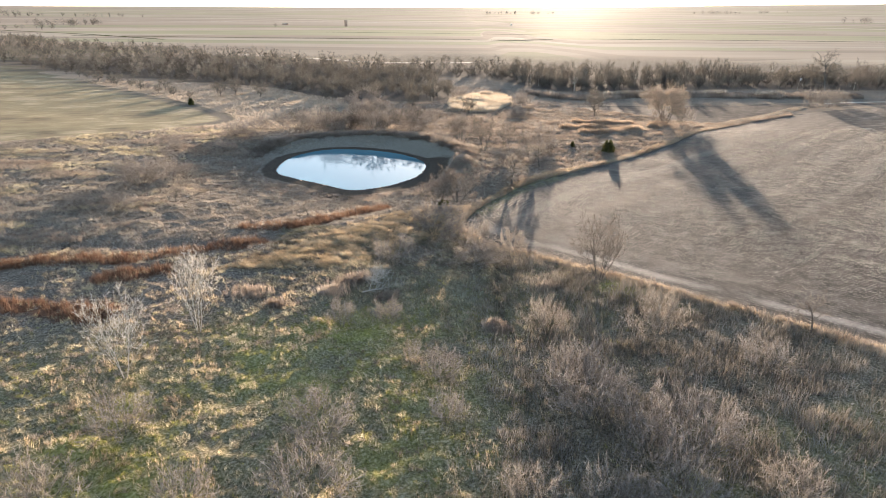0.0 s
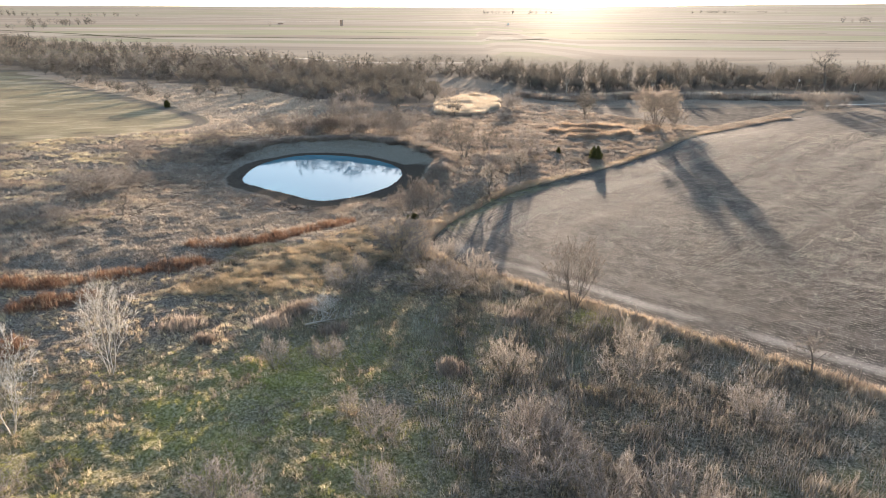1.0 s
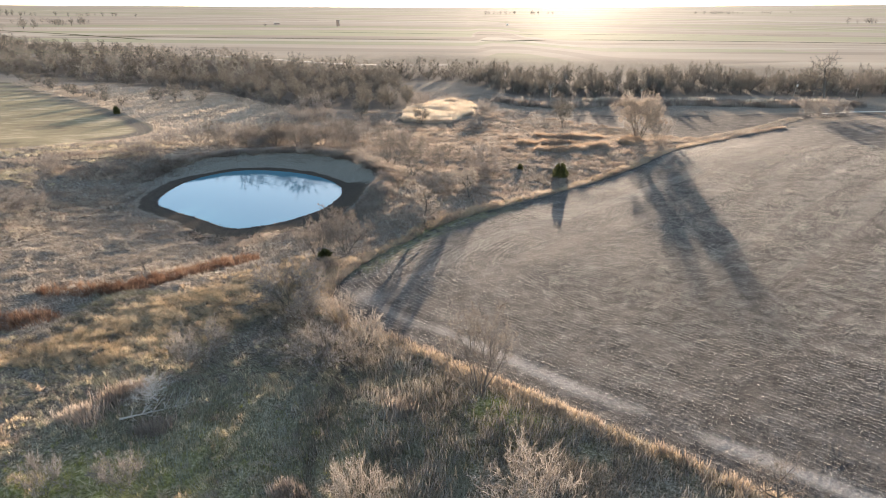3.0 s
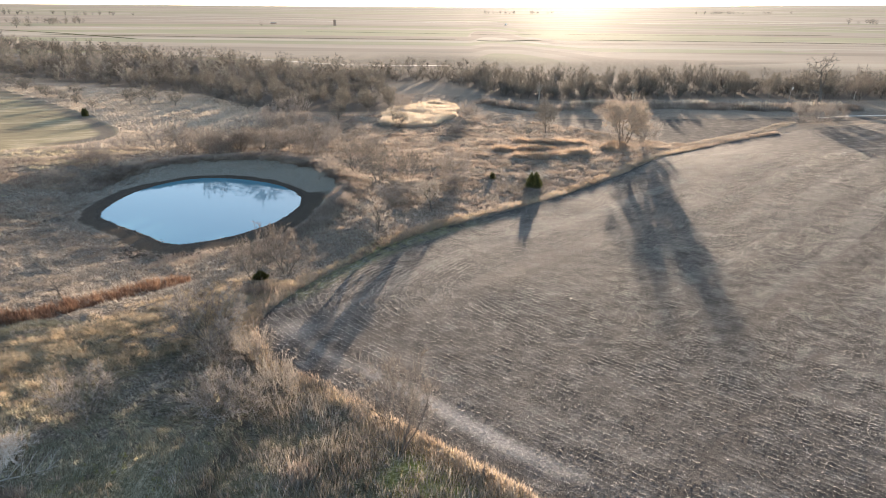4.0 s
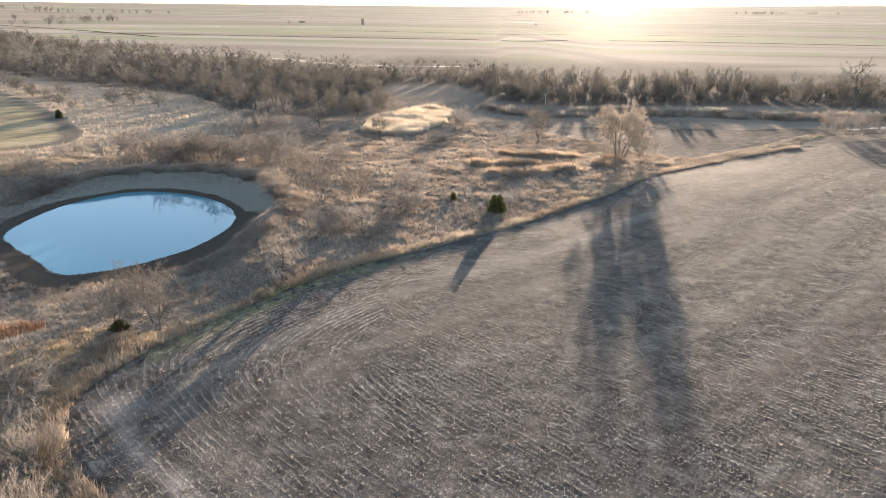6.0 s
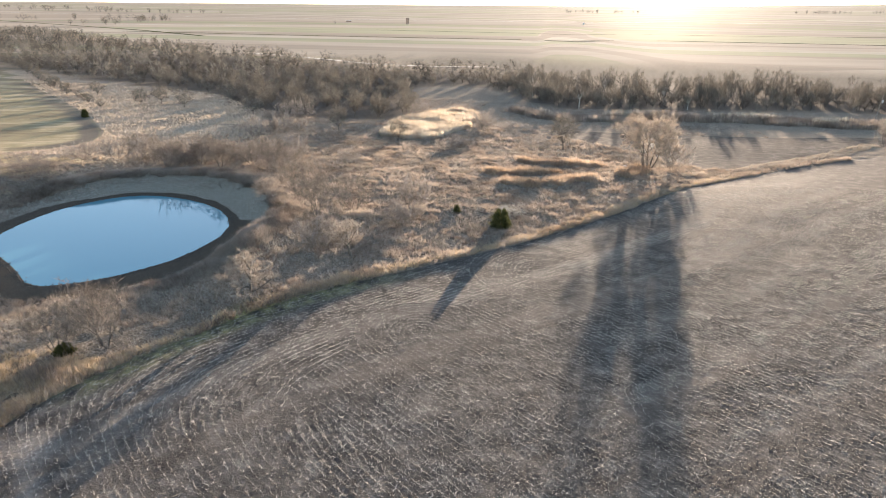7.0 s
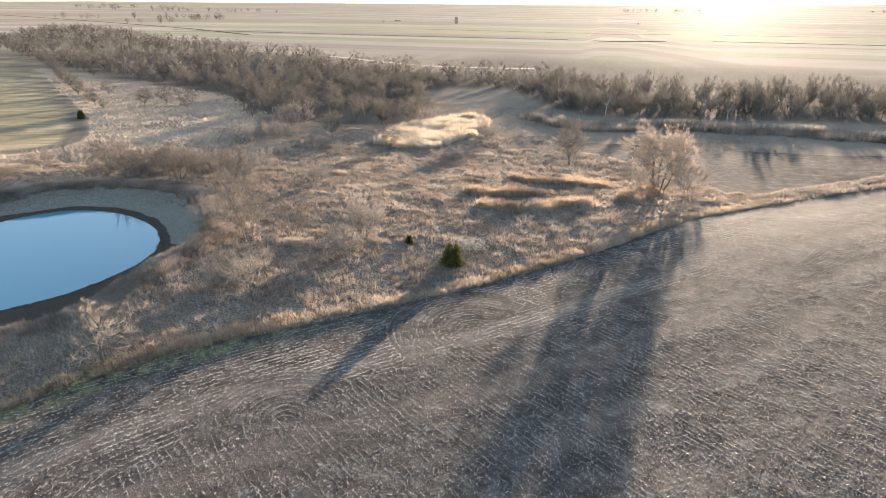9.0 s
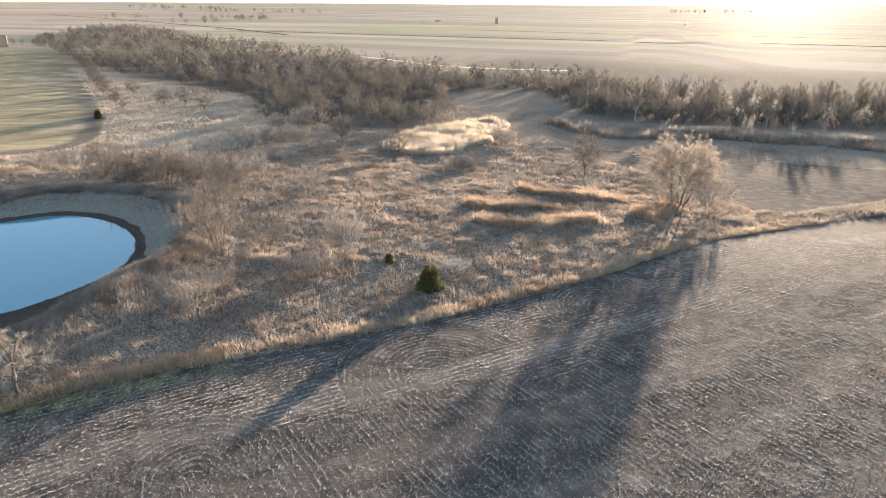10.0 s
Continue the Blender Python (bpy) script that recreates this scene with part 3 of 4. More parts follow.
def lobed_tree(seed, tall, wide, lobes, twigs, width, low=0.22, trunk=0.02):
    """A round bare crown built of fuzzy lobes: a limb runs to the heart of each, and twigs burst from it. Two pairs of points and triangles."""
    r = random.Random(seed)
    tv, tt, cv, ct = [], [], [], []
    fork = Vector((r.gauss(0, 0.02) * wide, r.gauss(0, 0.02) * wide, tall * (low + 0.08)))
    rod(tv, tt, Vector((0, 0, -0.3)), fork, tall * trunk, tall * trunk * 0.7, 4)
    for i in range(lobes):
        z = -0.95 + 1.9 * (i + r.random()) / lobes
        a, w = 2.39996 * i + r.uniform(-0.5, 0.5), math.sqrt(max(0.0, 1 - min(1, z) ** 2))
        k = r.uniform(0.45, 0.78)
        heart = Vector((w * math.cos(a) * wide / 2 * k, w * math.sin(a) * wide / 2 * k, tall * (0.5 + 0.5 * low) + z * tall * (0.5 - 0.5 * low) * k))
        size = wide * r.uniform(0.15, 0.27)
        rod(tv, tt, fork, heart, tall * trunk * 0.35, tall * trunk * 0.12, 3)
        for _ in range(twigs):
            d = Vector((r.gauss(0, 1), r.gauss(0, 1), r.gauss(0.25, 1))).normalized()
            p = heart + d * size * r.uniform(0.0, 0.5)
            q = heart + (d + Vector((r.gauss(0, 0.25), r.gauss(0, 0.25), r.gauss(0.05, 0.25)))) * size * r.uniform(0.7, 1.15)
            side = d.cross(Vector((r.gauss(0, 1), r.gauss(0, 1), r.gauss(0, 1)))).normalized() * width * r.uniform(0.6, 1.4)
            n = len(cv)
            cv.extend([p - side, p + side, q])
            ct.append((n, n + 1, n + 2))
    return np.array(tv), np.array(tt), np.array(cv), np.array(ct)


KINDS = {}


def kind_of(key, bark, leaf, *args, **kw):
    """Registers a kind of bare tree of unit height and width 1."""
    tv, tt, cv, ct = (lobed_tree if key.startswith(("wood", "white")) else tree_mesh)(*args, **kw)
    tall, wide = args[1], args[2]
    KINDS[key] = (mesh_of("trunk", tv, tt, bark), mesh_of("crown", cv, ct, leaf), tall, wide)


def stand(key, x, y, tall, wide, name="bare_tree", label="", category="tree", group="", turn=None, sink=0.0):
    trunk, crown, t0, w0 = KINDS[key]
    e = new(name)
    e.empty_display_size = 0.5
    e.location = (x, y, float(land(x, y)) - sink)
    e.rotation_euler = (0, 0, rng.uniform(0, 6.28) if turn is None else turn)
    e.scale = (wide / w0, wide / w0, tall / t0)
    for n, me in (("trunk", trunk), ("crown", crown)):
        new(n, me).parent = e
    return tagged(e, label, category, group)


for i in range(3):
    kind_of(f"spread{i}", BARK, TWIG, 10 + i, 10, 11, 4, (5, 4, 3), 10, lean=0.75, lift=0.04, twig_width=0.028, twig_long=0.85, stout=0.018, angle=0.95, first=0.25)
    kind_of(f"shrub{i}", BARK, TWIG_MAUVE, 20 + i, 5.5, 7, 14, (5, 3), 11, lean=1.0, lift=0.05, twig_width=0.025, twig_long=0.6, stout=0.009, first=0.3, angle=0.5)
    kind_of(f"tan{i}", BARK, TWIG_DUST, 30 + i, 5.5, 7, 14, (5, 3), 11, lean=1.0, lift=0.05, twig_width=0.025, twig_long=0.6, stout=0.009, first=0.3, angle=0.5)
    kind_of(f"gold{i}", BARK, TWIG_DUST, 35 + i, 6, 7, 1, (8, 4, 3), 11, lift=0.04, twig_width=0.022, twig_long=0.55, stout=0.03, angle=1.0, first=0.28)
    kind_of(f"pale{i}", BARK_PALE, TWIG_PALE, 40 + i, 12, 8, 4, (6, 4, 3), 5, lean=0.45, lift=0.14, twig_width=0.022, twig_long=0.8, stout=0.012, angle=0.65, first=0.2)
    kind_of(f"single{i}", BARK, TWIG, 50 + i, 8, 7.5, 1, (7, 4, 3), 9, lift=0.05, twig_width=0.025, twig_long=0.6, stout=0.028, angle=1.0, first=0.3)
for i in range(5):
    kind_of(f"wood{i}", BARK, TWIG_WOOD, 60 + i, 10, 10, 15, 46, 0.06, low=0.08)
kind_of("thick", BARK, TWIG, 74, 10, 10, 9, (5, 4, 2), 9, lean=0.8, lift=0.05, twig_width=0.022, twig_long=0.75, stout=0.014, first=0.25)
kind_of("white", BARK_PALE, TWIG_WOOD, 66, 14, 8, 12, 34, 0.05, low=0.3)
kind_of("cotton", BARK, TWIG_TAN, 71, 16, 17, 5, (6, 5, 4), 15, lean=0.62, lift=0.05, twig_width=0.046, twig_long=0.85, stout=0.02, angle=0.85, first=0.35)
kind_of("oak", BARK, TWIG_WOOD, 72, 22, 26, 1, (8, 5, 3), 7, lift=0.03, twig_width=0.07, twig_long=1.6, stout=0.035, angle=1.1, first=0.25)

# trees and shrubs: kind, x, y, height, width
NEAR = [("shrub0", -34.1, 53.7, 6.0, 7.8), ("shrub1", -12.7, 52.9, 5.6, 8.9), ("shrub2", -11.9, 43.0, 6.6, 10.2), ("shrub0", -22.4, 42.4, 5.4, 6.1),
        ("tan1", -36.0, 42.1, 6.4, 9.6), ("tan2", 8.6, 42.9, 5.2, 8.6), ("shrub1", -14.4, 76.4, 4.4, 4.4), ("shrub2", -0.2, 63.9, 4.6, 5.8),
        ("shrub0", -3.9, 67.7, 3.4, 2.9), ("shrub1", 0.9, 55.2, 4.6, 5.2), ("tan0", 14.1, 75.6, 6.2, 7.1)]
BRUSH = [("tan1", 29.4, 75.5, 7.6, 9.6), ("shrub2", 16.8, 56.6, 6.6, 10.6), ("shrub0", 25.4, 51.3, 6.8, 10.9), ("shrub1", 21.2, 54.8, 6.4, 7.3),
         ("tan2", 32.2, 44.5, 5.0, 8.2), ("shrub0", 22.4, 44.3, 6.2, 7.7), ("shrub2", 14.6, 62.0, 6.4, 8.0), ("shrub1", -8.9, 99.2, 6.0, 8.9),
         ("shrub0", 4.9, 99.7, 5.0, 6.9), ("shrub2", -8.0, 77.4, 4.0, 5.4), ("shrub1", -2.8, 116.6, 7.0, 13.5), ("spread0", 2.0, 139.5, 9.0, 12.0),
         ("spread1", -2.6, 136.5, 8.0, 9.0), ("shrub0", 6.6, 100.7, 4.4, 8.4), ("tan1", 11.5, 101.6, 6.6, 6.5), ("tan0", 6.1, 110.0, 5.6, 6.7)]
PLAIN = [("single0", -63.7, 136.1, 5.6, 5.9), ("single1", -40.8, 119.8, 4.3, 2.6), ("single2", -31.4, 130.5, 4.3, 5.7), ("single0", -46.5, 114.5, 2.9, 5.6),
         ("shrub1", -79.0, 151.3, 8.4, 15.9), ("shrub2", -74.9, 132.1, 4.6, 11.6), ("shrub0", -83.8, 131.7, 4.0, 7.7), ("shrub2", -78.3, 162.9, 5.6, 13.9)]
BACK = [("shrub0", -54, 236, 8.0, 13.0), ("spread1", -46, 232, 9.5, 12.0), ("spread2", -38, 236, 9.0, 14.0), ("spread0", -29, 230, 9.5, 12.0),
        ("spread1", -22, 235, 9.0, 12.0), ("spread2", -15, 232, 9.0, 10.8), ("shrub2", -64, 235, 7.0, 13.0), ("shrub1", -73, 233, 5.5, 12.0), ("spread0", -60, 242, 8.0, 12.0), ("spread1", 3.5, 205, 11.5, 11.7),
        ("spread2", 10.8, 195, 11.0, 11.5), ("shrub1", 30.5, 203, 8.0, 8.9), ("gold1", 25.5, 172, 7.6, 7.8), ("gold2", 16.0, 153, 8.2, 9.0),
        ("shrub0", -76.6, 216.9, 6.0, 11.2), ("shrub2", -9.3, 236, 9.0, 10.5), ("shrub1", 15.8, 179, 5.2, 8.5), ("shrub0", -3.6, 203.8, 5.6, 7.3),
        ("shrub0", 4.4, 239.7, 6.0, 8.6), ("spread0", 18.5, 197.5, 8.5, 10.0), ("shrub1", -33, 241, 6.5, 12.0), ("shrub0", -12, 230, 6.0, 9.0), ("shrub2", -49, 240, 6.5, 12.0)]
MEADOW = [("wood0", -169, 368, 7.6, 9.3), ("wood1", -127, 341, 9.0, 10.7), ("wood2", -120.7, 348, 10.3, 11.5), ("wood0", -104.6, 340, 9.0, 10.6),
          ("shrub1", -180, 367, 4.2, 7.3), ("wood1", -19, 302, 11.0, 10.6), ("wood2", -10, 330, 10.5, 11), ("shrub0", -41.4, 323.5, 8.5, 12.5),
          ("shrub2", -48.8, 322.8, 7.3, 10), ("wood0", -66.2, 329.4, 8.5, 10.2), ("shrub1", -42.5, 280.5, 8.0, 11.2), ("shrub2", -37.5, 292, 6.7, 9.8),
          ("wood1", 7.4, 286.6, 8.5, 9), ("shrub0", 35.6, 309.7, 8.5, 11.7), ("shrub1", 28.5, 280.3, 4.3, 9), ("shrub0", 4.0, 345, 6.5, 10.7)]
for rows, label, category in (
        (NEAR, "leafless twiggy shrub standing in tussocky green and straw grass", "shrub"),
        (BRUSH, "leafless brushy thicket shrub among grey weeds beside the field", "shrub"),
        (PLAIN, "small leafless tree on the matted pale grass flat", "tree"),
        (BACK, "leafless brown tree in the scrub round the pond", "tree"),
        (MEADOW, "leafless round-crowned tree in the dry meadow before the wood", "tree")):
    for k, x, y, tall, wide in rows:
        low = "shrub" in k or "tan" in k
        stand(k, x, y, tall, wide, "bare_shrub" if low else "bare_tree", label, "shrub" if low else "tree", "bare trees and shrubs")
stand("pale0", -34.7, 76.4, 12.7, 8.5, "pale_tree", "pale silvery leafless tree with upright branches in mossy grass", "tree", "pale trees")
stand("pale1", -39.5, 65.0, 11.6, 8.5, "pale_tree", "pale silvery leafless tree with upright branches in mossy grass", "tree", "pale trees")
stand("thick", 25.4, 94.0, 11.2, 11.0, "bare_tree", "many-stemmed leafless tree on the grassy field corner", "tree")
stand("single1", 51.0, 76.5, 6.8, 6.4, "bare_tree", "small leafless tree on the golden field verge", "tree")
stand("cotton", 88.0, 258.5, 16.4, 20.0, "bare_tree", "tall tan leafless tree with a broad crown beside the fields", "tree")
stand("shrub2", 85.0, 257.0, 6.5, 9.0, "bare_shrub", "low leafless shrub at the foot of the tall tan tree", "shrub")
stand("shrub1", 94.0, 256.0, 9.0, 11.5, "bare_shrub", "leafless shrub under the tall tan tree", "shrub")
stand("wood1", 64.5, 283.0, 13.2, 12.8, "bare_tree", "leafless round-crowned tree behind the tan grass mounds", "tree")
stand("oak", 214.4, 369.5, 24.0, 30.0, "bare_tree", "large spreading leafless tree before the far wood", "tree")
stand("spread1", 241.6, 382.3, 17.4, 17.0, "bare_tree", "leafless tree beside the large spreading tree", "tree")
for x, y, t, wd in ((170, 300, 9, 11), (178, 302, 9, 12), (186, 305, 8, 11)):
    stand("shrub2", x, y, t, wd, "bare_shrub", "dense grey leafless shrub beside the field track", "shrub", "track shrubs")

for box_, count, lo, hi in (((-64, -8, 229, 252), 16, 3.0, 7.0), ((-8, 34, 168, 214), 10, 2.5, 5.0), ((-95, -62, 150, 225), 8, 3.0, 5.0),
                            ((-60, 40, 262, 330), 12, 3.0, 6.0), ((-6, 12, 100, 122), 4, 3.0, 5.0), ((12, 40, 40, 70), 7, 4.0, 6.0)):
    for i in range(count):
        x, y, t = rng.uniform(box_[0], box_[1]), rng.uniform(box_[2], box_[3]), rng.uniform(lo, hi)
        if depth_in(FIELD, x, y) < -2 and -depth_in(POND, x, y) > 12 and depth_in(STRIP, x, y) < 0:
            stand(f"shrub{i % 3}", x, y, t, t * rng.uniform(1.1, 1.7), "bare_shrub", "leafless brown brush in dry meadow grass", "shrub", "bare trees and shrubs")

for i, (x, y, t, wd) in enumerate(((-139, 330, 4, 5), (-152, 339, 6, 7), (-166, 352, 5, 6), (-180, 360, 7, 8), (-192, 374, 6, 7), (-205, 382, 8, 9), (-214, 393, 6, 8),
                                   (-226, 400, 8, 9), (-240, 412, 7, 9), (-252, 424, 8, 9), (-268, 436, 8, 9), (-284, 450, 9, 10), (-300, 462, 8, 9), (-320, 478, 8, 10))):
    stand(f"wood{i % 5}", x, y, t, wd, "bare_tree", "leafless tree on the border of the winter crop", "tree", "bare trees and shrubs")

# ---- the wood along the creek ----
px, py = rng.uniform(-810, 470, 30000), rng.uniform(330, 970, 30000)
ok = (depth_in(WOODLAND, px, py) > 0) & (depth_in(np.array([(-310, 770), (-240, 745), (-205, 660), (-240, 640), (-295, 690)]), px, py) < 0)
px, py = px[ok], py[ok]
order = np.argsort(np.hypot(px - 40, py - 60))
keep, cells = [], {}
for i in order:
    c = (int(px[i] // 9), int(py[i] // 9))
    if all((px[i] - a) ** 2 + (py[i] - b) ** 2 > (52 if px[i] > 30 else 92) for u in (-1, 0, 1) for v in (-1, 0, 1) for a, b in cells.get((c[0] + u, c[1] + v), ())):
        cells.setdefault(c, []).append((px[i], py[i]))
        keep.append(i)
px, py = px[keep], py[keep]
for i in range(280):
    s = rng.uniform(0.6, 1.35)
    right = px[i] > 40
    stand("white" if right and i % 14 == 0 else f"wood{i % 5}", px[i], py[i], (11.5 if right else 9.5) * s, (8.0 if right else 9) * rng.uniform(0.75, 1.2), "wood_tree",
          "bare grey-brown tree at the edge of the creek wood", "tree", "creek wood trees")


def far_tree(seed, twigs):
    """A small lobed tree ten metres high and wide, wood and crown in one, for trees far off."""
    tv, tt, cv, ct = lobed_tree(seed, 10.0, 10.0, 9, twigs, 0.11, low=0.06)
    return np.vstack([tv, cv]), np.vstack([tt, ct + len(tv)])


def grove(name, x, y, tall, wide, label, twigs=21, seed=80):
    V, T, tone, k = [], [], [], 0
    for j in range(5):
        sel = np.arange(j, len(x), 5)
        if len(sel) == 0:
            continue
        v0, t0 = far_tree(seed + j, twigs)
        v, t = strewn(v0, t0, np.stack([x[sel], y[sel], land(x[sel], y[sel])], 1), rng.uniform(0, 6.28, len(sel)),
                      np.stack([wide[sel], wide[sel], tall[sel]], 1) / 10)
        V.append(v)
        T.append(t + k)
        tone.append(np.repeat(rng.uniform(0, 1, len(sel)), len(v0)))
        k += len(v)
    me = mesh_of(name, np.vstack(V), np.vstack(T), TWIG_FAR)
    me.attributes.new("tone", "FLOAT", "POINT").data.foreach_set("value", np.hstack(tone).astype(np.float32))
    return tagged(new(name, me), label, "wood", kind="stuff")


fx, fy = px[280:], py[280:]
s = rng.uniform(0.5, 1.4, len(fx))
grove("far_wood", fx, fy, np.where(fx > 40, 10.5, 9.5) * s, 9.2 * (0.45 + 0.55 * s) * rng.uniform(0.85, 1.2, len(fx)), "bare grey-brown wood stretching behind the creek")

ux, uy = rng.uniform(-300, 260, 6000), rng.uniform(335, 520, 6000)
edge = depth_in(WOODLAND, ux, uy)
ok = np.flatnonzero((edge > -2) & (edge < 70))[:300]
grove("understory", ux[ok], uy[ok], rng.uniform(2.5, 5.0, len(ok)) * np.where(ux[ok] > 20, 1.4, 1.0), rng.uniform(5, 8, len(ok)), "dense bare brush under the creek wood", 18, 120)

ux, uy = rng.uniform(40, 300, 6000), rng.uniform(372, 450, 6000)
edge = depth_in(WOODLAND, ux, uy)
ok = np.flatnonzero((edge > 0) & (edge < 40))[:130]
grove("tall_brush", ux[ok], uy[ok], rng.uniform(6.0, 9.5, len(ok)), rng.uniform(6, 9, len(ok)), "tall bare brush along the front of the wood", 18, 140)

# rows of trees on the far farmland: middle, length, count, height
cx, cy, tl = [], [], []
for mx, my, dx, dy, count, tall in ((-930, 1450, 110, 40, 16, 15), (-850, 1520, 30, 60, 6, 16), (-1095, 1350, 40, 40, 8, 14), (-795, 1225, 30, 60, 9, 15),
                                    (-818, 1460, 20, 90, 8, 14), (1060, 1750, 40, 12, 7, 16), (-1500, 2300, 420, 60, 40, 16), (300, 3000, 160, 30, 22, 16),
                                    (-404, 1471, 4, 4, 1, 12), (1250, 2900, 260, 40, 26, 15), (-560, 640, 30, 40, 14, 8), (-2000, 2600, 300, 40, 30, 18)):
    cx.append(mx + rng.uniform(-dx, dx, count))
    cy.append(my + rng.uniform(-dy, dy, count))
    tl.append(tall * rng.uniform(0.7, 1.2, count))
grove("far_tree_rows", np.hstack(cx), np.hstack(cy), np.hstack(tl), np.hstack(tl) * 0.9, "rows of bare trees on the far farmland", 14, 90)

# ---- grasses ----
def tuft(seed, blades, tall, wide, width, lean=0.35, bent=0.0):
    r = np.random.default_rng(seed)
    a, d = r.uniform(0, 6.28, blades), wide * np.sqrt(r.uniform(0, 1, blades))
    root = np.stack([d * np.cos(a), d * np.sin(a), np.full(blades, -0.04)], 1)
    b = r.uniform(0, 6.28, blades)
    tip = root + np.stack([lean * np.cos(b) + bent, lean * np.sin(b), np.ones(blades)], 1) * (tall * r.uniform(0.55, 1.1, blades))[:, None]
    c = r.uniform(0, 6.28, blades)
    side = np.stack([np.cos(c), np.sin(c), np.zeros(blades)], 1) * (width * r.uniform(0.6, 1.4, blades))[:, None]
    v = np.stack([root - side, root + side, tip], 1).reshape(-1, 3)
    return v, np.arange(blades * 3).reshape(-1, 3)


def meadow(name, shape, x, y, turn, size, mat, label, category="grass"):
    parts, faces, k = [], [], 0
    for j, (v0, t0) in enumerate(shape):
        s = slice(j, None, len(shape))
        v, t = strewn(v0, t0, np.stack([x[s], y[s], land(x[s], y[s])], 1), turn[s], size[s])
        parts.append(v)
        faces.append(t + k)
        k += len(v)
    return tagged(new(name, mesh_of(name, np.vstack(parts), np.vstack(faces), mat)), label, category, kind="stuff")


def scatter(n, x0, x1, y0, y1, chance):
    x, y = rng.uniform(x0, x1, n), rng.uniform(y0, y1, n)
    ok = rng.uniform(0, 1, n) < chance(x, y)
    return x[ok], y[ok]


def open_ground(x, y):
    return (depth_in(FIELD, x, y) < -0.3) & (depth_in(CROP, x, y) < -0.5) & (depth_in(STRIP, x, y) < 0) & (-depth_in(POND, x, y) > 5.0 + 3.2 * smooth(0.8 * (x + 30) + 0.6 * (y - 187), -8, 6))


def sizes(n, a, b):
    return rng.uniform(a, b, n)


LOW = [tuft(s, 17, 0.56, 0.38, 0.021, 0.45, 0.35) for s in range(10)]
MAT = [tuft(s, 9, 0.42, 0.45, 0.035, 0.5, 0.5) for s in range(10)]
TALL = [tuft(s, 9, 0.95, 0.32, 0.034, 0.3, 0.1) for s in range(8)]
WEED = [tuft(s, 8, 1.2, 0.42, 0.026, 0.35) for s in range(8)]
REED = [tuft(s, 9, 2.4, 0.4, 0.05, 0.12) for s in range(8)]


def mound(seed, blades, tall, wide, width):
    """A shaggy tussock: blades that spread from a dense crown, longer in the middle."""
    r = np.random.default_rng(seed)
    a, d = r.uniform(0, 6.28, blades), wide * np.sqrt(r.uniform(0, 1, blades))
    root = np.stack([d * np.cos(a) * 0.6, d * np.sin(a) * 0.6, np.full(blades, -0.05)], 1)
    long = tall * (1.1 - 0.45 * d / wide) * r.uniform(0.75, 1.15, blades)
    tip = root + np.stack([(0.9 * d * np.cos(a) + 0.22 * tall + r.normal(0, 0.08, blades)), 0.9 * d * np.sin(a) + r.normal(0, 0.08, blades), long], 1)
    c = r.uniform(0, 6.28, blades)
    side = np.stack([np.cos(c), np.sin(c), np.zeros(blades)], 1) * (width * r.uniform(0.6, 1.4, blades))[:, None]
    return np.stack([root - side, root + side, tip], 1).reshape(-1, 3), np.arange(blades * 3).reshape(-1, 3)


MOUND = [mound(s, 30, 0.55, 0.55, 0.034) for s in range(8)]


def wind(x, y):
    return 3.6 + 1.8 * (fuzz(x, y, 9, 71) - 0.5) + rng.normal(0, 0.6, len(x))


def clumps(x, y, seed, size=2.2, lo=0.42, hi=0.6):
    return smooth(fuzz2(x, y, size, seed), lo, hi)


def lay(name, shape, box, count, chance, small, large, mat, label, category="grass"):
    x, y = scatter(count, *box, lambda a, b: open_ground(a, b) * chance(a, b))
    return meadow(name, shape, x, y, wind(x, y), sizes(len(x), small, large), mat, label, category)


lay("tufted_grass", LOW, (-66, 26, 12, 106), 12000, lambda x, y: clumps(x, y, 72, 2.6, 0.43, 0.58) * smooth(y, 5, 38), 0.5, 1.3, STRAW, "pale straw grass tufts over mossy pasture")
lay("straw_tussocks", MOUND, (-72, 30, 20, 108), 6000, lambda x, y: (0.05 + 0.75 * clumps(x, y, 72, 3.4, 0.46, 0.62)) * smooth(y, 5, 30), 0.3, 0.85, STRAW, "shaggy pale straw tussocks in green pasture")
lay("tan_tussocks", MOUND, (-72, 30, 20, 112), 4000, lambda x, y: clumps(x, y, 73, 6, 0.52, 0.64), 0.5, 1.2, GOLD, "shaggy orange-tan tussocks in the pasture")
lay("meadow_tussocks", MOUND, (-25, 110, 145, 290), 14000, lambda x, y: clumps(x, y, 75, 7, 0.45, 0.58), 0.8, 1.7, GOLD, "shaggy pinkish-tan tussocks in the dry meadow")
lay("slope_tussocks", MOUND, (-150, -55, 98, 235), 9000, lambda x, y: clumps(0.5 * x, y, 95, 7, 0.5, 0.62) * smooth(-x, 62, 80), 0.8, 1.6, STRAW, "pale straw tussocks on the slope")
LAID = [tuft(s, 10, 0.5, 0.5, 0.028, 0.35, 1.7) for s in range(10)]
x, y = scatter(16000, -34, 24, 74, 120, lambda x, y: open_ground(x, y) * (0.4 + 0.6 * clumps(x, y, 116, 5)) * smooth(y + 0.6 * x, 66, 90))
meadow("laid_grass", LAID, x, y, 3.4 + 7.0 * (fuzz(x, y, 15, 117) - 0.5) + rng.normal(0, 0.25, len(x)), sizes(len(x), 0.7, 1.3), LAID_GRASS, "long grey-green grass laid over in swirls")
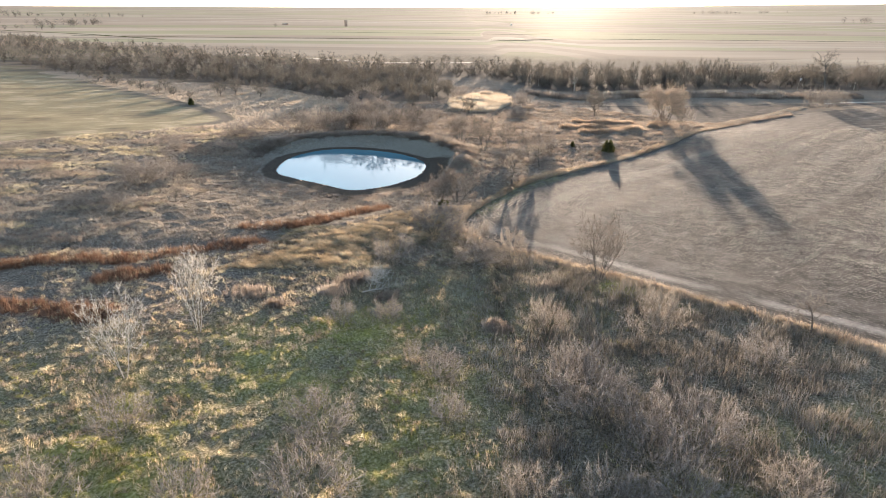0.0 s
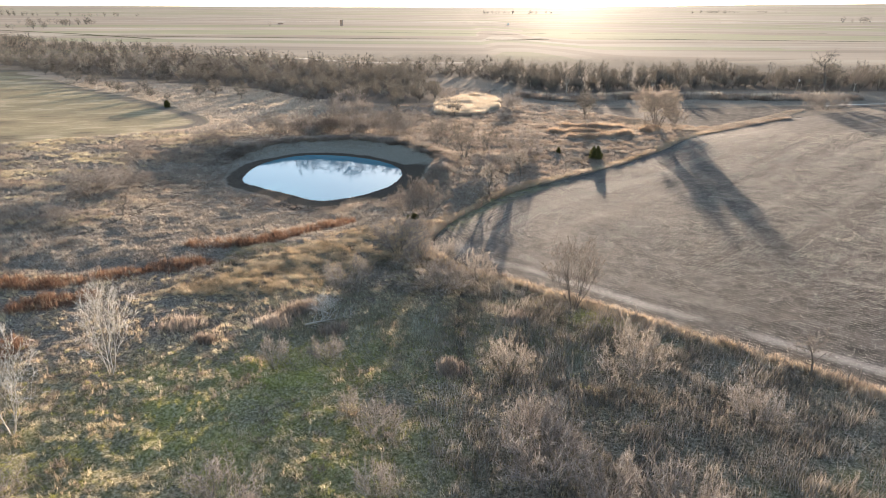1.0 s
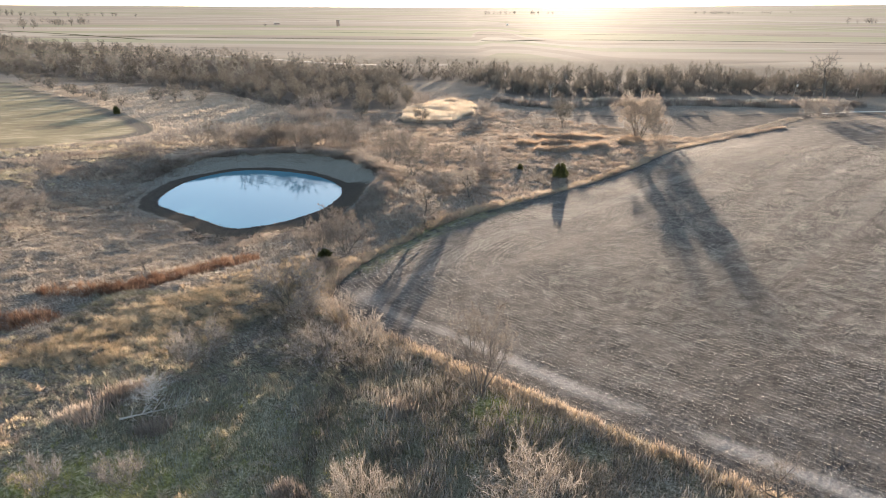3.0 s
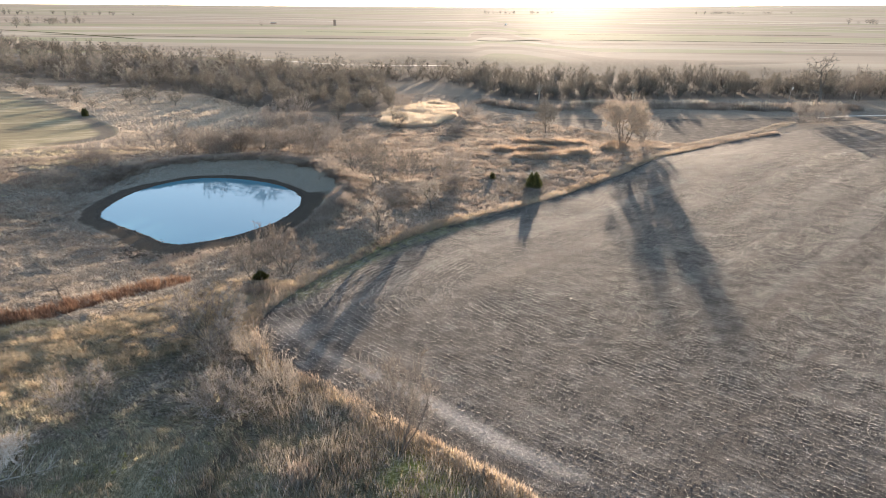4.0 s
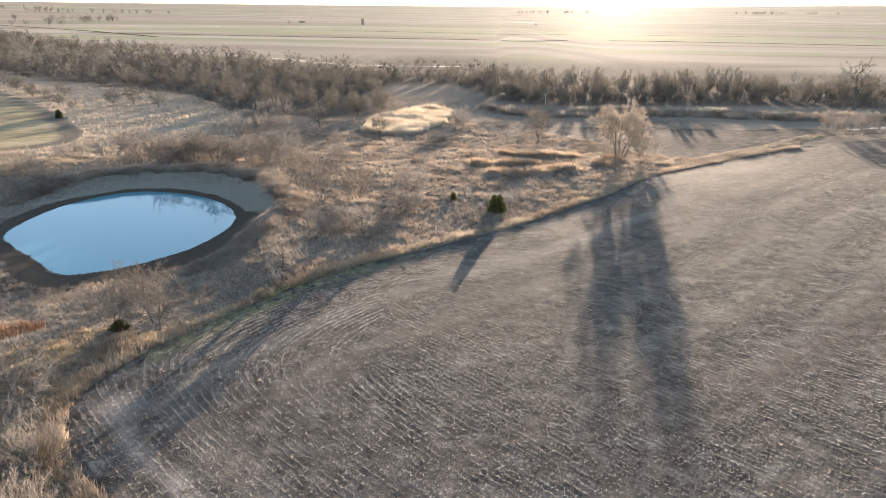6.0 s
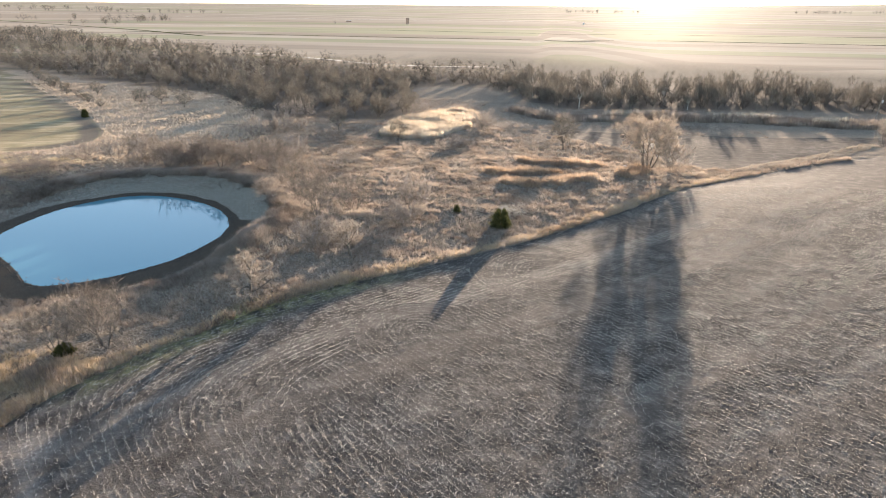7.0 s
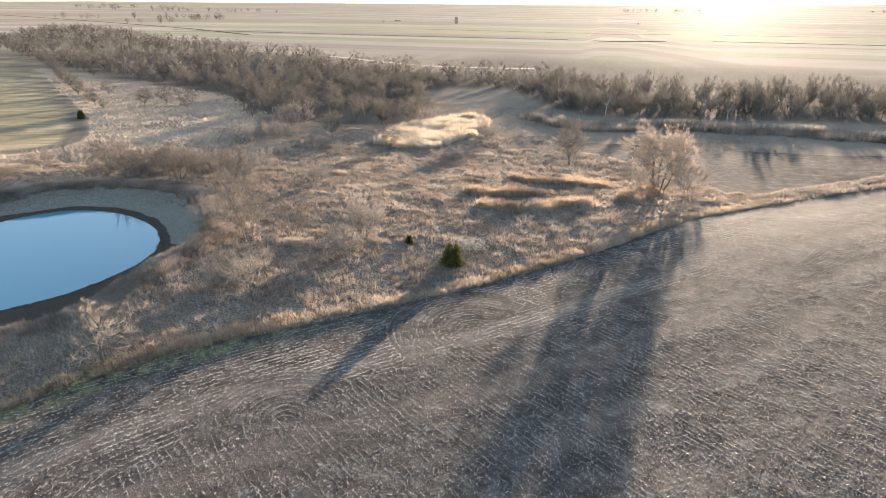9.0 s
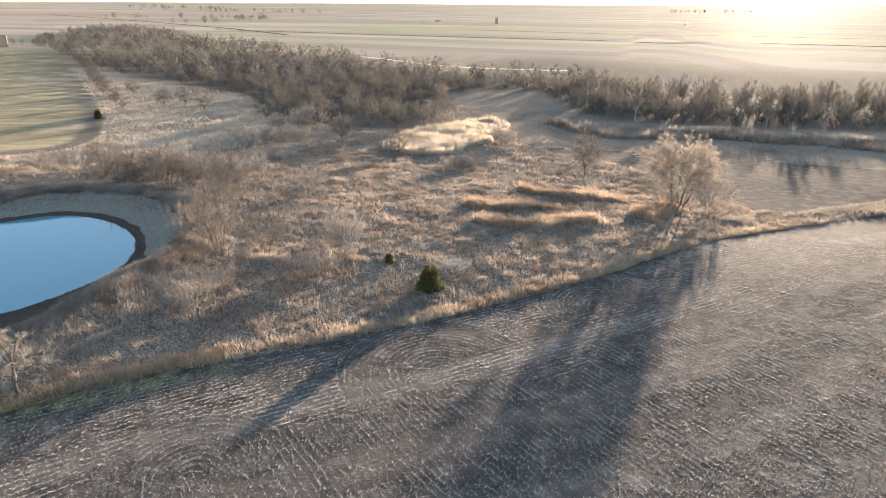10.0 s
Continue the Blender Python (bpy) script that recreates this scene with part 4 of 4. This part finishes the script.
lay("straw_meadow", MOUND, (-50, 4, 98, 136), 15000, lambda x, y: (0.35 + 0.65 * clumps(x, y, 119, 3)) * smooth(x - 0.9 * (y - 137), -8, 2) * (1 - smooth(x - 0.9 * (y - 118), -4, 3)), 0.6, 1.4, STRAW_GOLD, "golden straw meadow between the ditch and the field corner")
lay("green_grass", LOW, (-66, 30, 12, 104), 18000, lambda x, y: greenness(x, y) * (1 - 0.7 * clumps(x, y, 72, 2.6, 0.45, 0.58)), 0.5, 1.0, MOSS, "short green grass between the straw tussocks")
lay("matted_grass", MAT, (-100, 16, 98, 176), 36000, lambda x, y: 0.25 + 0.6 * clumps(x, y, 78, 3.5), 0.7, 1.5, STRAW_GREY, "matted pale straw grass combed by the wind")
lay("tussocks", TALL, (-70, 14, 30, 104), 16000, lambda x, y: smooth(fuzz2(x, y, 3.5, 73), 0.57, 0.66), 0.4, 0.8, STRAW_GOLD, "golden dry grass tussocks in mossy pasture")
lay("weeds", WEED, (-6, 110, 0, 122), 95000, lambda x, y: smooth(y - 0.5 * np.abs(x - 40), -6, 26) * smooth(x - 0.1 * y, -8, 10) * (0.25 + 0.75 * clumps(x, y, 79, 4)), 0.6, 1.3, WEED_DARK, "tall grey dead weeds beside the field", "weeds")
x, y = scatter(260000, -12, 150, 40, 300, lambda x, y: (0.3 + 0.7 * clumps(x, y, 93, 5)) * (smooth(depth_in(FIELD, x, y), -4.0, -0.8) * (depth_in(FIELD, x, y) < 0.1)))
x1, y1 = scatter(150000, -6, 120, 20, 250, lambda x, y: (0.25 + 0.75 * clumps(x, y, 93, 5)) * (smooth(depth_in(FIELD, x, y), -3.4, -1.2) * (depth_in(FIELD, x, y) < -0.5)))
meadow("verge_tussocks", MOUND, x1, y1, wind(x1, y1), sizes(len(x1), 0.9, 1.8), STRAW_GOLD, "golden straw tussocks along the edge of the tilled field")
meadow("verge_grass", TALL, x, y, wind(x, y), sizes(len(x), 0.7, 1.3), GOLD, "golden tall grass verge along the tilled field")
lay("meadow_grass", TALL, (-25, 120, 150, 320), 70000, lambda x, y: clumps(x, y, 75, 8, 0.42, 0.56) * (0.15 + 0.85 * clumps(x, y, 81, 3.5)), 0.5, 1.1, GOLD, "dry pinkish-tan meadow grass")
lay("meadow_forbs", WEED, (-30, 110, 145, 300), 60000, lambda x, y: (0.12 + 0.88 * clumps(x, y, 104, 3, 0.48, 0.6)) * (1 - 0.6 * clumps(x, y, 75, 8, 0.42, 0.56)), 0.5, 1.0, WEED_DARK, "dark stalky weeds among the meadow grass", "weeds")
lay("meadow_weeds", WEED, (-60, 140, 150, 400), 80000, lambda x, y: (1 - 0.7 * clumps(x, y, 75, 8, 0.42, 0.56)) * (0.35 + 0.65 * clumps(x, y, 82, 4)) * (depth_in(WOODLAND, x, y) < 0), 0.35, 0.9, GREY, "grey dead weeds in the meadow", "weeds")
lay("far_meadow_grass", TALL, (-250, -40, 105, 410), 70000, lambda x, y: (0.3 + 0.7 * clumps(x, y, 76, 6)) * (0.1 + 0.9 * smooth(y, 215, 250)) * (depth_in(WOODLAND, x, y) < 2), 0.6, 1.2, STRAW_PALE, "pale dry meadow grass")
lay("slope_grass", MAT, (-160, -62, 105, 238), 34000, lambda x, y: 0.35 + 0.65 * clumps(x, y, 94, 5), 0.9, 1.7, STRAW_GREY, "coarse grey-tan grass on the slope")
lay("slope_bluestem", TALL, (-170, -66, 110, 238), 30000, lambda x, y: clumps(0.35 * x, y, 95, 9, 0.5, 0.6), 0.6, 1.2, GOLD, "bands of golden bluestem on the slope")
x, y = scatter(2600, -2, 22, 254, 270, lambda x, y: (1 - smooth(np.hypot((x - 11) / 9, (y - 262) / 6), 0.5, 1.0)) * clumps(x, y, 99, 2.5))
meadow("flattened_reeds", MAT, x, y, wind(x, y), sizes(len(x), 0.9, 1.6), PLUME, "bleached flattened reeds in a wet hollow", "reeds")
lay("rust_sedge", TALL, (-95, -8, 76, 145), 40000, lambda x, y: smooth(rustiness(x, y), 0.2, 0.8) * (0.35 + 0.65 * clumps(x, y, 92, 2.5)), 0.6, 1.7, RUST, "rust-brown sedge along the ditch")
x, y = scatter(26000, -12, 45, 278, 372, lambda x, y: smooth(depth_in(REEDS, x, y) + 5 * (fuzz(x, y, 6, 83) - 0.5), -0.5, 0.5) * smooth(fuzz2(x * 0.3, y, 5, 84), 0.36, 0.46))
meadow("pale_reeds", REED, x, y, wind(x, y), sizes(len(x), 0.7, 1.1) * (0.7 + 0.5 * fuzz(x, y, 7, 85)), PLUME, "pale sunlit reed bed with plumed tops", "reeds")
BACK_REEDS = np.array([(49, 362), (70, 354), (104, 366), (125, 362), (145, 358), (174, 345), (215, 348)])
x, y = scatter(34000, 40, 225, 330, 384, lambda x, y: (1 - smooth(off_line(BACK_REEDS, x, y) + 6 * (fuzz(x, y, 9, 95) - 0.5), 5, 10)) * (0.4 + 0.6 * fuzz(x, y, 4, 96)))
meadow("reed_belt", REED, x, y, wind(x, y), sizes(len(x), 0.8, 1.3) * (0.7 + 0.5 * fuzz(x, y, 12, 97)), GREY, "belt of dead reeds before the creek wood", "reeds")
x, y = scatter(18000, 40, 220, 335, 385, lambda x, y: (1 - smooth(off_line(BACK_REEDS + (0, 6), x, y), 1.5, 3)) * smooth(fuzz(x, y, 10, 98), 0.35, 0.6))
meadow("reed_plumes", REED, x, y, wind(x, y), sizes(len(x), 1.1, 1.5), PLUME, "sunlit plumes at the back of the reed belt", "reeds")
MOUNDS = [np.array(m, float) for m in ([(50, 228), (58, 230), (65, 234), (70, 237)], [(46, 240), (54, 242), (62, 246)],
                                       [(53, 259), (62, 258), (69, 261), (73, 260)], [(79, 245), (82, 250), (85, 255)])]
for line in MOUNDS:
    x, y = scatter(26000, 40, 92, 220, 268, lambda x, y: 1 - smooth(off_line(line, x, y) + 3.6 * (fuzz(x, y, 4.5, 86) - 0.5), 0.9, 2.9))
    meadow("cordgrass", TALL, x, y, wind(x, y), sizes(len(x), 1.5, 2.4) * (0.65 + 0.6 * fuzz(x, y, 4, 87)), TAN_GRASS, "dense mound of tall tan cordgrass", "grass")
ROADSIDE = np.array([(98, 251), (110, 256), (123, 266), (137, 277), (150, 287), (165, 300)])
x, y = scatter(40000, 92, 170, 245, 305, lambda x, y: (1 - smooth(off_line(ROADSIDE, x, y) + 2 * (fuzz(x, y, 5, 88) - 0.5), 1.0, 3.4)) * (depth_in(FIELD, x, y) < 0))
meadow("roadside_grass", TALL, x, y, wind(x, y), sizes(len(x), 0.4, 0.8), STRAW_GREY, "pale lit grass strip between two fields")
lay("crest_tussocks", MOUND, (-72, 22, 150, 236), 60000, lambda x, y: smooth(-depth_in(POND, x, y) + 2 * (fuzz(x, y, 4, 111) - 0.5), 8.4, 9.4) * (1 - smooth(-depth_in(POND, x, y), 13, 16))
    * smooth(0.5 * (x + 30) + 0.86 * (y - 187), -14, 4) * (0.3 + 0.7 * clumps(x, y, 118, 3)), 1.2, 2.3, GREY, "shaggy grey-tan tussocks on the crest of the pond bank")
lay("rim_weeds", WEED, (-88, 34, 138, 250), 90000, lambda x, y: smooth(-depth_in(POND, x, y), 9.5, 11) * (1 - smooth(-depth_in(POND, x, y), 14, 20))
    * smooth(0.5 * (x + 30) + 0.86 * (y - 187), -14, 4) * (0.35 + 0.65 * clumps(x, y, 110, 2.5)), 0.5, 1.0, STRAW_GREY, "dense grey weeds on the rim of the pond bank", "weeds")
x, y = scatter(36000, -80, 25, 140, 235, lambda x, y: smooth(-depth_in(POND, x, y) - 4 * smooth(x, -25, -5), 3.5, 6) * (-depth_in(POND, x, y) < 14) * 0.7)
meadow("bank_grass", LOW, x, y, wind(x, y), sizes(len(x), 0.5, 0.9), GREY, "short grey-green grass on the pond bank")
for cx, cy, w in ((-18, 88, 2.2), (-16, 91.5, 2.0), (-14, 93, 1.5), (16.5, 90, 1.4), (-9, 86, 1.6), (-31, 88, 2.5), (7.5, 77, 2.0), (0, 131, 3), (-26, 84, 1.2), (5, 249, 3.2), (-2, 212, 2.5), (20, 196, 2.2)):
    n = int(60 * w)
    x, y = cx + rng.normal(0, w * 0.6, n), cy + rng.normal(0, w * 0.45, n)
    meadow("grass_clump", TALL, x, y, wind(x, y), sizes(n, 0.9, 1.5), GOLD, "clump of orange-tan bunch grass in the pasture")

# ---- chaff on the tilled field ----
x, y = scatter(980000, 0, 160, 62, 240, lambda x, y: (depth_in(FIELD, x, y) > 0.5) * (0.4 + 0.6 * smooth(fuzz2(x, y, 3.0, 77), 0.36, 0.66)) * (1 - 0.5 * dragged(x, y)) * (0.55 + 0.45 * smooth(depth_in(FIELD, x, y), 18, 34)))
bit = np.array([(-0.14, -0.038, 0.002), (-0.12, 0.038, 0.042), (0.18, 0.0, 0.06)])
across = row_of(x, y)
ax, ay = (row_of(x + 0.1, y) - across) / 0.1, (row_of(x, y + 0.1) - across) / 0.1
slip = np.where(rng.uniform(0, 1, len(x)) < 0.85 - 0.35 * smooth(depth_in(FIELD, x, y), 18, 40), np.round(across / 0.76) * 0.76 + 0.19 + rng.normal(0, 0.09, len(x)) - across, 0)
steady = np.hypot(ax, ay) < 1.6
x, y = x + np.where(steady, ax * slip, 0), y + np.where(steady, ay * slip, 0)
lie = np.arctan2(ax, -ay)
n = len(x)
big = 0.85 + 0.15 * smooth(y + 0.3 * x, 150, 230)
v, t = strewn(bit, np.array([(0, 1, 2)]), np.stack([x, y, land(x, y) + 0.01], 1), lie + rng.normal(0, 1.0, n),
              np.stack([big * (0.4 + 1.1 * rng.uniform(0, 1, n) ** 3), big * (0.3 + 1.2 * rng.uniform(0, 1, n) ** 2), rng.uniform(0.4, 1.6, n)], 1))
tagged(new("corn_chaff", mesh_of("corn_chaff", v, t, CHAFF)), "pale corn stalk chaff lying on tilled soil", "crop residue", kind="stuff")


# ---- helpers for built things ----
def part(name, bm, material, parent=None, label=""):
    me = bpy.data.meshes.new(name)
    bm.to_mesh(me)
    bm.free()
    me.materials.append(material)
    ob = new(name, me)
    ob.parent = parent
    return tagged(ob, label)


def base(name, x, y, turn=0.0, lean=(0, 0), label="", category="", group=""):
    e = new(name)
    e.location, e.rotation_euler = (x, y, float(land(x, y))), (lean[0], lean[1], turn)
    return tagged(e, label, category, group)


def pole(r0, r1, z0, z1, sides=10, x=0.0, y=0.0, cap=True):
    bm = bmesh.new()
    bmesh.ops.create_cone(bm, cap_ends=cap, segments=sides, radius1=r0, radius2=r1, depth=z1 - z0, matrix=Matrix.Translation((x, y, (z0 + z1) / 2)))
    return bm


def box(sx, sy, sz, x=0.0, y=0.0, z=0.0, bevel=0.0):
    bm = bmesh.new()
    bmesh.ops.create_cube(bm, size=1, matrix=Matrix.Translation((x, y, z)) @ Matrix.Diagonal((sx, sy, sz, 1)))
    if bevel:
        bmesh.ops.bevel(bm, geom=bm.edges[:], offset=bevel, segments=2, affect="EDGES")
    return bm


# ---- red cedars ----
def cedar_mesh(seed, sprays):
    r = random.Random(seed)
    verts, tris = [], []
    for i in range(sprays):
        z = r.random() ** 1.15
        a = r.uniform(0, 6.283)
        top = 0.82 + 0.13 * math.sin(3 * a + seed) + 0.08 * math.sin(7 * a)
        reach = 0.5 * max(0.02, 1 - (0.9 * z) ** 2.4) ** 0.7 * r.uniform(0.4, 1.1) * (1 + 0.16 * math.sin(4 * a + 6 * z) + 0.1 * math.sin(9 * a - 11 * z))
        p = Vector((math.cos(a) * reach * 0.85, math.sin(a) * reach * 0.85, 0.02 + top * z))
        d = Vector((math.cos(a) * 0.8, math.sin(a) * 0.8, r.uniform(0.4, 1.6))).normalized()
        side = d.cross(Vector((r.gauss(0, 1), r.gauss(0, 1), r.gauss(0, 1)))).normalized() * r.uniform(0.008, 0.02)
        n = len(verts)
        verts += [p - side, p + side, p + d * r.uniform(0.07, 0.19)]
        tris.append((n, n + 1, n + 2))
    return mesh_of("foliage", np.array(verts), np.array(tris), CEDAR)


CEDARS = [cedar_mesh(i, 4200) for i in range(2)]
for i, (x, y, tall, wide) in enumerate(((49.8, 193.6, 3.8, 4.0), (39.9, 201.4, 1.7, 1.5), (-129, 306.5, 3.4, 2.8), (-1.2, 136.0, 1.5, 2.6))):
    e = base("red_cedar", x, y, i * 1.3, label="dark green bushy red cedar in dry grass", category="tree", group="red cedars")
    e.scale = (wide, wide, tall)
    part("trunk", pole(0.035, 0.012, -0.05, 0.7, 7), BARK, e)
    new("foliage", CEDARS[i % 2]).parent = e

# ---- fence posts ----
for i, (x, y, tall) in enumerate(((68, 279, 1.5), (69.3, 278, 1.3), (71.3, 280, 1.5), (74, 277, 1.4), (77, 274, 1.3), (83, 271, 1.4), (86, 269, 1.3),
                                  (65, 244, 1.6), (66.3, 244.5, 1.4), (68.3, 243.5, 1.6), (45, 83.2, 1.3), (49, 79, 1.2), (57, 76.6, 1.3), (34, 92.2, 1.4))):
    e = base("fence_post", x, y, i * 0.7, (rng.normal(0, 0.05), rng.normal(0, 0.05)), "weathered wooden fence post in tall grass", "fence post", "fence posts")
    part("shaft", pole(0.085, 0.075, -0.3, tall, 8), WOOD, e)
    part("staple", box(0.03, 0.05, 0.03, 0.085, 0, tall * 0.8), METAL, e, "rusted wire staple")

# ---- utility pole ----
e = base("utility_pole", 196, 364, 0.0, (0, 0.07), "leaning grey wooden utility pole with a transformer can", "utility pole")
part("shaft", pole(0.2, 0.13, -0.5, 10.6, 12), WOOD, e)
can = part("transformer", pole(0.32, 0.32, 7.6, 8.7, 14, 0.5, -0.1), METAL, e, "pale grey transformer can")
part("lid", pole(0.34, 0.12, 8.7, 8.85, 14, 0.5, -0.1), METAL, can)
part("bracket", box(0.3, 0.12, 0.1, 0.22, -0.05, 8.2), METAL, e)
for z in (9.4, 10.4):
    part("insulator", pole(0.07, 0.05, z, z + 0.25, 8, 0.16, 0), WHITE, e)

# ---- silos and a tank on the far land ----
for x, y, tall, wide, label in ((-262, 1560, 13.5, 6.0, "tall brown tile silo standing alone in far fields"),
                                (-522, 580, 11.0, 9.0, "round brown brick silo beside the winter crop")):
    e = base("silo", x, y, 0.3, label=label, category="silo", group="silos")
    part("wall", pole(wide / 2, wide / 2 * 0.97, -0.5, tall, 24), BRICK, e)
    part("rim", pole(wide / 2 + 0.12, wide / 2 + 0.12, tall - 0.5, tall + 0.1, 24), WOOD, e)
    part("chute", box(1.2, 0.9, tall, wide / 2 + 0.3, 0, tall / 2), WOOD, e)
    for k in range(6):
        ring = pole(wide / 2 + 0.05, wide / 2 + 0.05, tall * (k + 0.5) / 6.6, tall * (k + 0.5) / 6.6 + 0.15, 24)
        part("hoop", ring, METAL, e)
e = base("water_tank", 145, 1700, label="small white tank on far farmland", category="tank")
part("drum", pole(2.2, 2.2, 0.3, 3.4, 18), WHITE, e)
part("roof", pole(2.25, 0.2, 3.4, 4.2, 18), WHITE, e)
part("plinth", pole(2.4, 2.4, -0.4, 0.3, 18), ROAD, e)
e = base("farm_shed", -432, 1655, 0.3, label="small dark open shed on far farmland", category="shed")
part("wall", box(14, 5, 3, 0, 0, 1.4), BRICK, e)
part("roof", box(15, 6, 0.4, 0, 0, 3.1), METAL, e)


# ---- tracks and dry washes ----
def ribbon(name, line, width, mat, label):
    p = rounded(line, closed=False, times=3)
    way = np.gradient(p, axis=0)
    side = np.stack([-way[:, 1], way[:, 0]], 1) / np.hypot(way[:, 0], way[:, 1])[:, None]
    cols = []
    for f in (-0.5, -0.17, 0.17, 0.5):
        q = p + side * (f * width * (0.8 + 0.5 * fuzz(p[:, 0], p[:, 1], 7, 90 + int(f * 10))))[:, None]
        cols.append(np.stack([q[:, 0], q[:, 1], land(q[:, 0], q[:, 1]) + 0.05 + 0.03 * (abs(f) < 0.3)], 1))
    v, n = np.stack(cols, 1).reshape(-1, 3), len(p)
    a = (np.arange(n - 1)[:, None] * 4 + np.arange(3)[None]).ravel()
    return tagged(new(name, mesh_of(name, v, np.stack([a, a + 4, a + 5, a + 1], 1), mat, True)), label, "track", kind="structure")


ribbon("track", [(186, 316), (200, 326), (225, 328), (262, 334)], 2.4, ROAD, "pale gravel track beside the field")
ribbon("wash", [(-240, 690), (-175, 656), (-131, 631), (-89, 600), (-40, 590), (20, 600)], 5.0, ROAD, "pale dry creek bed behind the wood")
ribbon("far_road", [(-790, 1265), (-732, 1278), (-648, 1302), (-500, 1330)], 7.0, ROAD, "pale far road between fields")
ribbon("far_lane", [(-1900, 2050), (-700, 1900), (600, 1820), (2300, 1900)], 7.0, ROAD, "pale far lane between fields")

for line in ([(-600, 1010), (-200, 980), (300, 1000), (900, 940)], [(-1500, 1500), (-700, 1120), (-420, 930)], [(-300, 1250), (200, 1180), (700, 1240)]):
    ribbon("ditch", line, 9.0, MOSS_FLAT, "dark grassy ditch across far fields")

# ---- fallen wood ----
def branch(name, x, y, long, turn, mat, label, seed):
    r = random.Random(seed)
    verts, tris = [], []
    p = Vector((0, 0, 0.15))
    for i in range(6):
        q = p + Vector((long / 6, r.gauss(0, 0.12) * long / 6, r.gauss(0, 0.05)))
        q.z = max(0.08, q.z)
        rod(verts, tris, p, q, 0.12 * (1 - i / 8), 0.12 * (1 - (i + 1) / 8), 6)
        for _ in range(4 if name != "fallen_log" else 0):
            t = q + Vector((r.uniform(0.2, 1.0), r.gauss(0, 0.9), r.uniform(0.1, 1.0))) * long * 0.22
            rod(verts, tris, q, t, 0.04, 0.012, 4)
            rod(verts, tris, q.lerp(t, 0.6), t + Vector((r.gauss(0, 0.4), r.gauss(0, 0.4), r.uniform(0, 0.4))), 0.02, 0.008, 3)
        p = q
    ob = new(name, mesh_of(name, np.array(verts), np.array(tris), mat))
    ob.location, ob.rotation_euler = (x, y, float(land(x, y))), (0, 0, turn)
    return tagged(ob, label, "branch")


branch("fallen_branch", -13, 87, 6.5, 0.4, BARK_PALE, "bleached fallen branch lying in the grass", 3)
stand("pale2", -11.5, 90, 3.2, 6.5, "dead_shrub", "bleached dead shrub sprawling in the grass", "shrub")
branch("fallen_branch", -10.5, 90.5, 5.0, 2.6, BARK_PALE, "bleached fallen branch lying in the grass", 4)
stand("pale2", 51.5, 200.5, 3.0, 7.0, "dead_shrub", "bleached dead brush sprawling beside the red cedar", "shrub")
branch("fallen_log", 86, 246, 11.5, 0.6, BARK_PALE, "long bleached log lying in meadow grass", 5)

# ---- clods along the shore ----
k = rng.integers(0, len(POND), 700)
f = rng.uniform(0, 1, (700, 1))
spot = POND[k] * (1 - f) + np.roll(POND, -1, 0)[k] * f + rng.normal(0, 0.5, (700, 2))
clod = np.array([(1, 0, 0), (-0.9, 0.1, 0), (0.1, 0.9, 0), (0, -1, 0.1), (0.1, 0, 0.7), (0, 0.1, -0.5)])
sides = np.array([(0, 2, 4), (2, 1, 4), (1, 3, 4), (3, 0, 4), (2, 0, 5), (1, 2, 5), (3, 1, 5), (0, 3, 5)])
v, t = strewn(clod, sides, np.stack([spot[:, 0], spot[:, 1], np.maximum(land(spot[:, 0], spot[:, 1]), WATER - 0.05)], 1), rng.uniform(0, 6.28, 700), rng.uniform(0.08, 0.28, 700))
tagged(new("shore_clods", mesh_of("shore_clods", v, t, STONE)), "dark wet clods and stones along the waterline", "stones", kind="stuff")

# ---- fluffy seed heads among the weeds ----
x, y = scatter(520, 22, 62, 44, 78, lambda x, y: open_ground(x, y) * smooth(fuzz2(x, y, 7, 91), 0.5, 0.62))
puff = [tuft(300 + j, 26, 0.26, 0.2, 0.02, 0.9) for j in range(4)]
pos = np.stack([x, y, land(x, y) + 0.9], 1)
v, t = strewn(*puff[0], pos, rng.uniform(0, 6.28, len(x)), rng.uniform(0.5, 0.9, len(x)))
stem, st = tuft(310, 5, 1.2, 0.12, 0.02, 0.15)
v2, t2 = strewn(stem, st, np.stack([x, y, land(x, y)], 1), rng.uniform(0, 6.28, len(x)), np.ones(len(x)))
tagged(new("seed_heads", mesh_of("seed_heads", np.vstack([v, v2]), np.vstack([t, t2 + len(v)]), STRAW_GREY)), "fluffy pale seed heads on dead weeds", "weeds", kind="stuff")

# ---- a pale stone in the meadow ----
bm = bmesh.new()
bmesh.ops.create_icosphere(bm, subdivisions=2, radius=0.55)
for v in bm.verts:
    v.co *= 1 + 0.25 * (noise.noise(v.co * 2.3))
    v.co.z *= 0.6
stone = part("stone", bm, WHITE, None)
stone.location = (82, 261, float(land(82, 261)) + 0.15)
tagged(stone, "pale weathered stone lying in meadow grass", "stone")
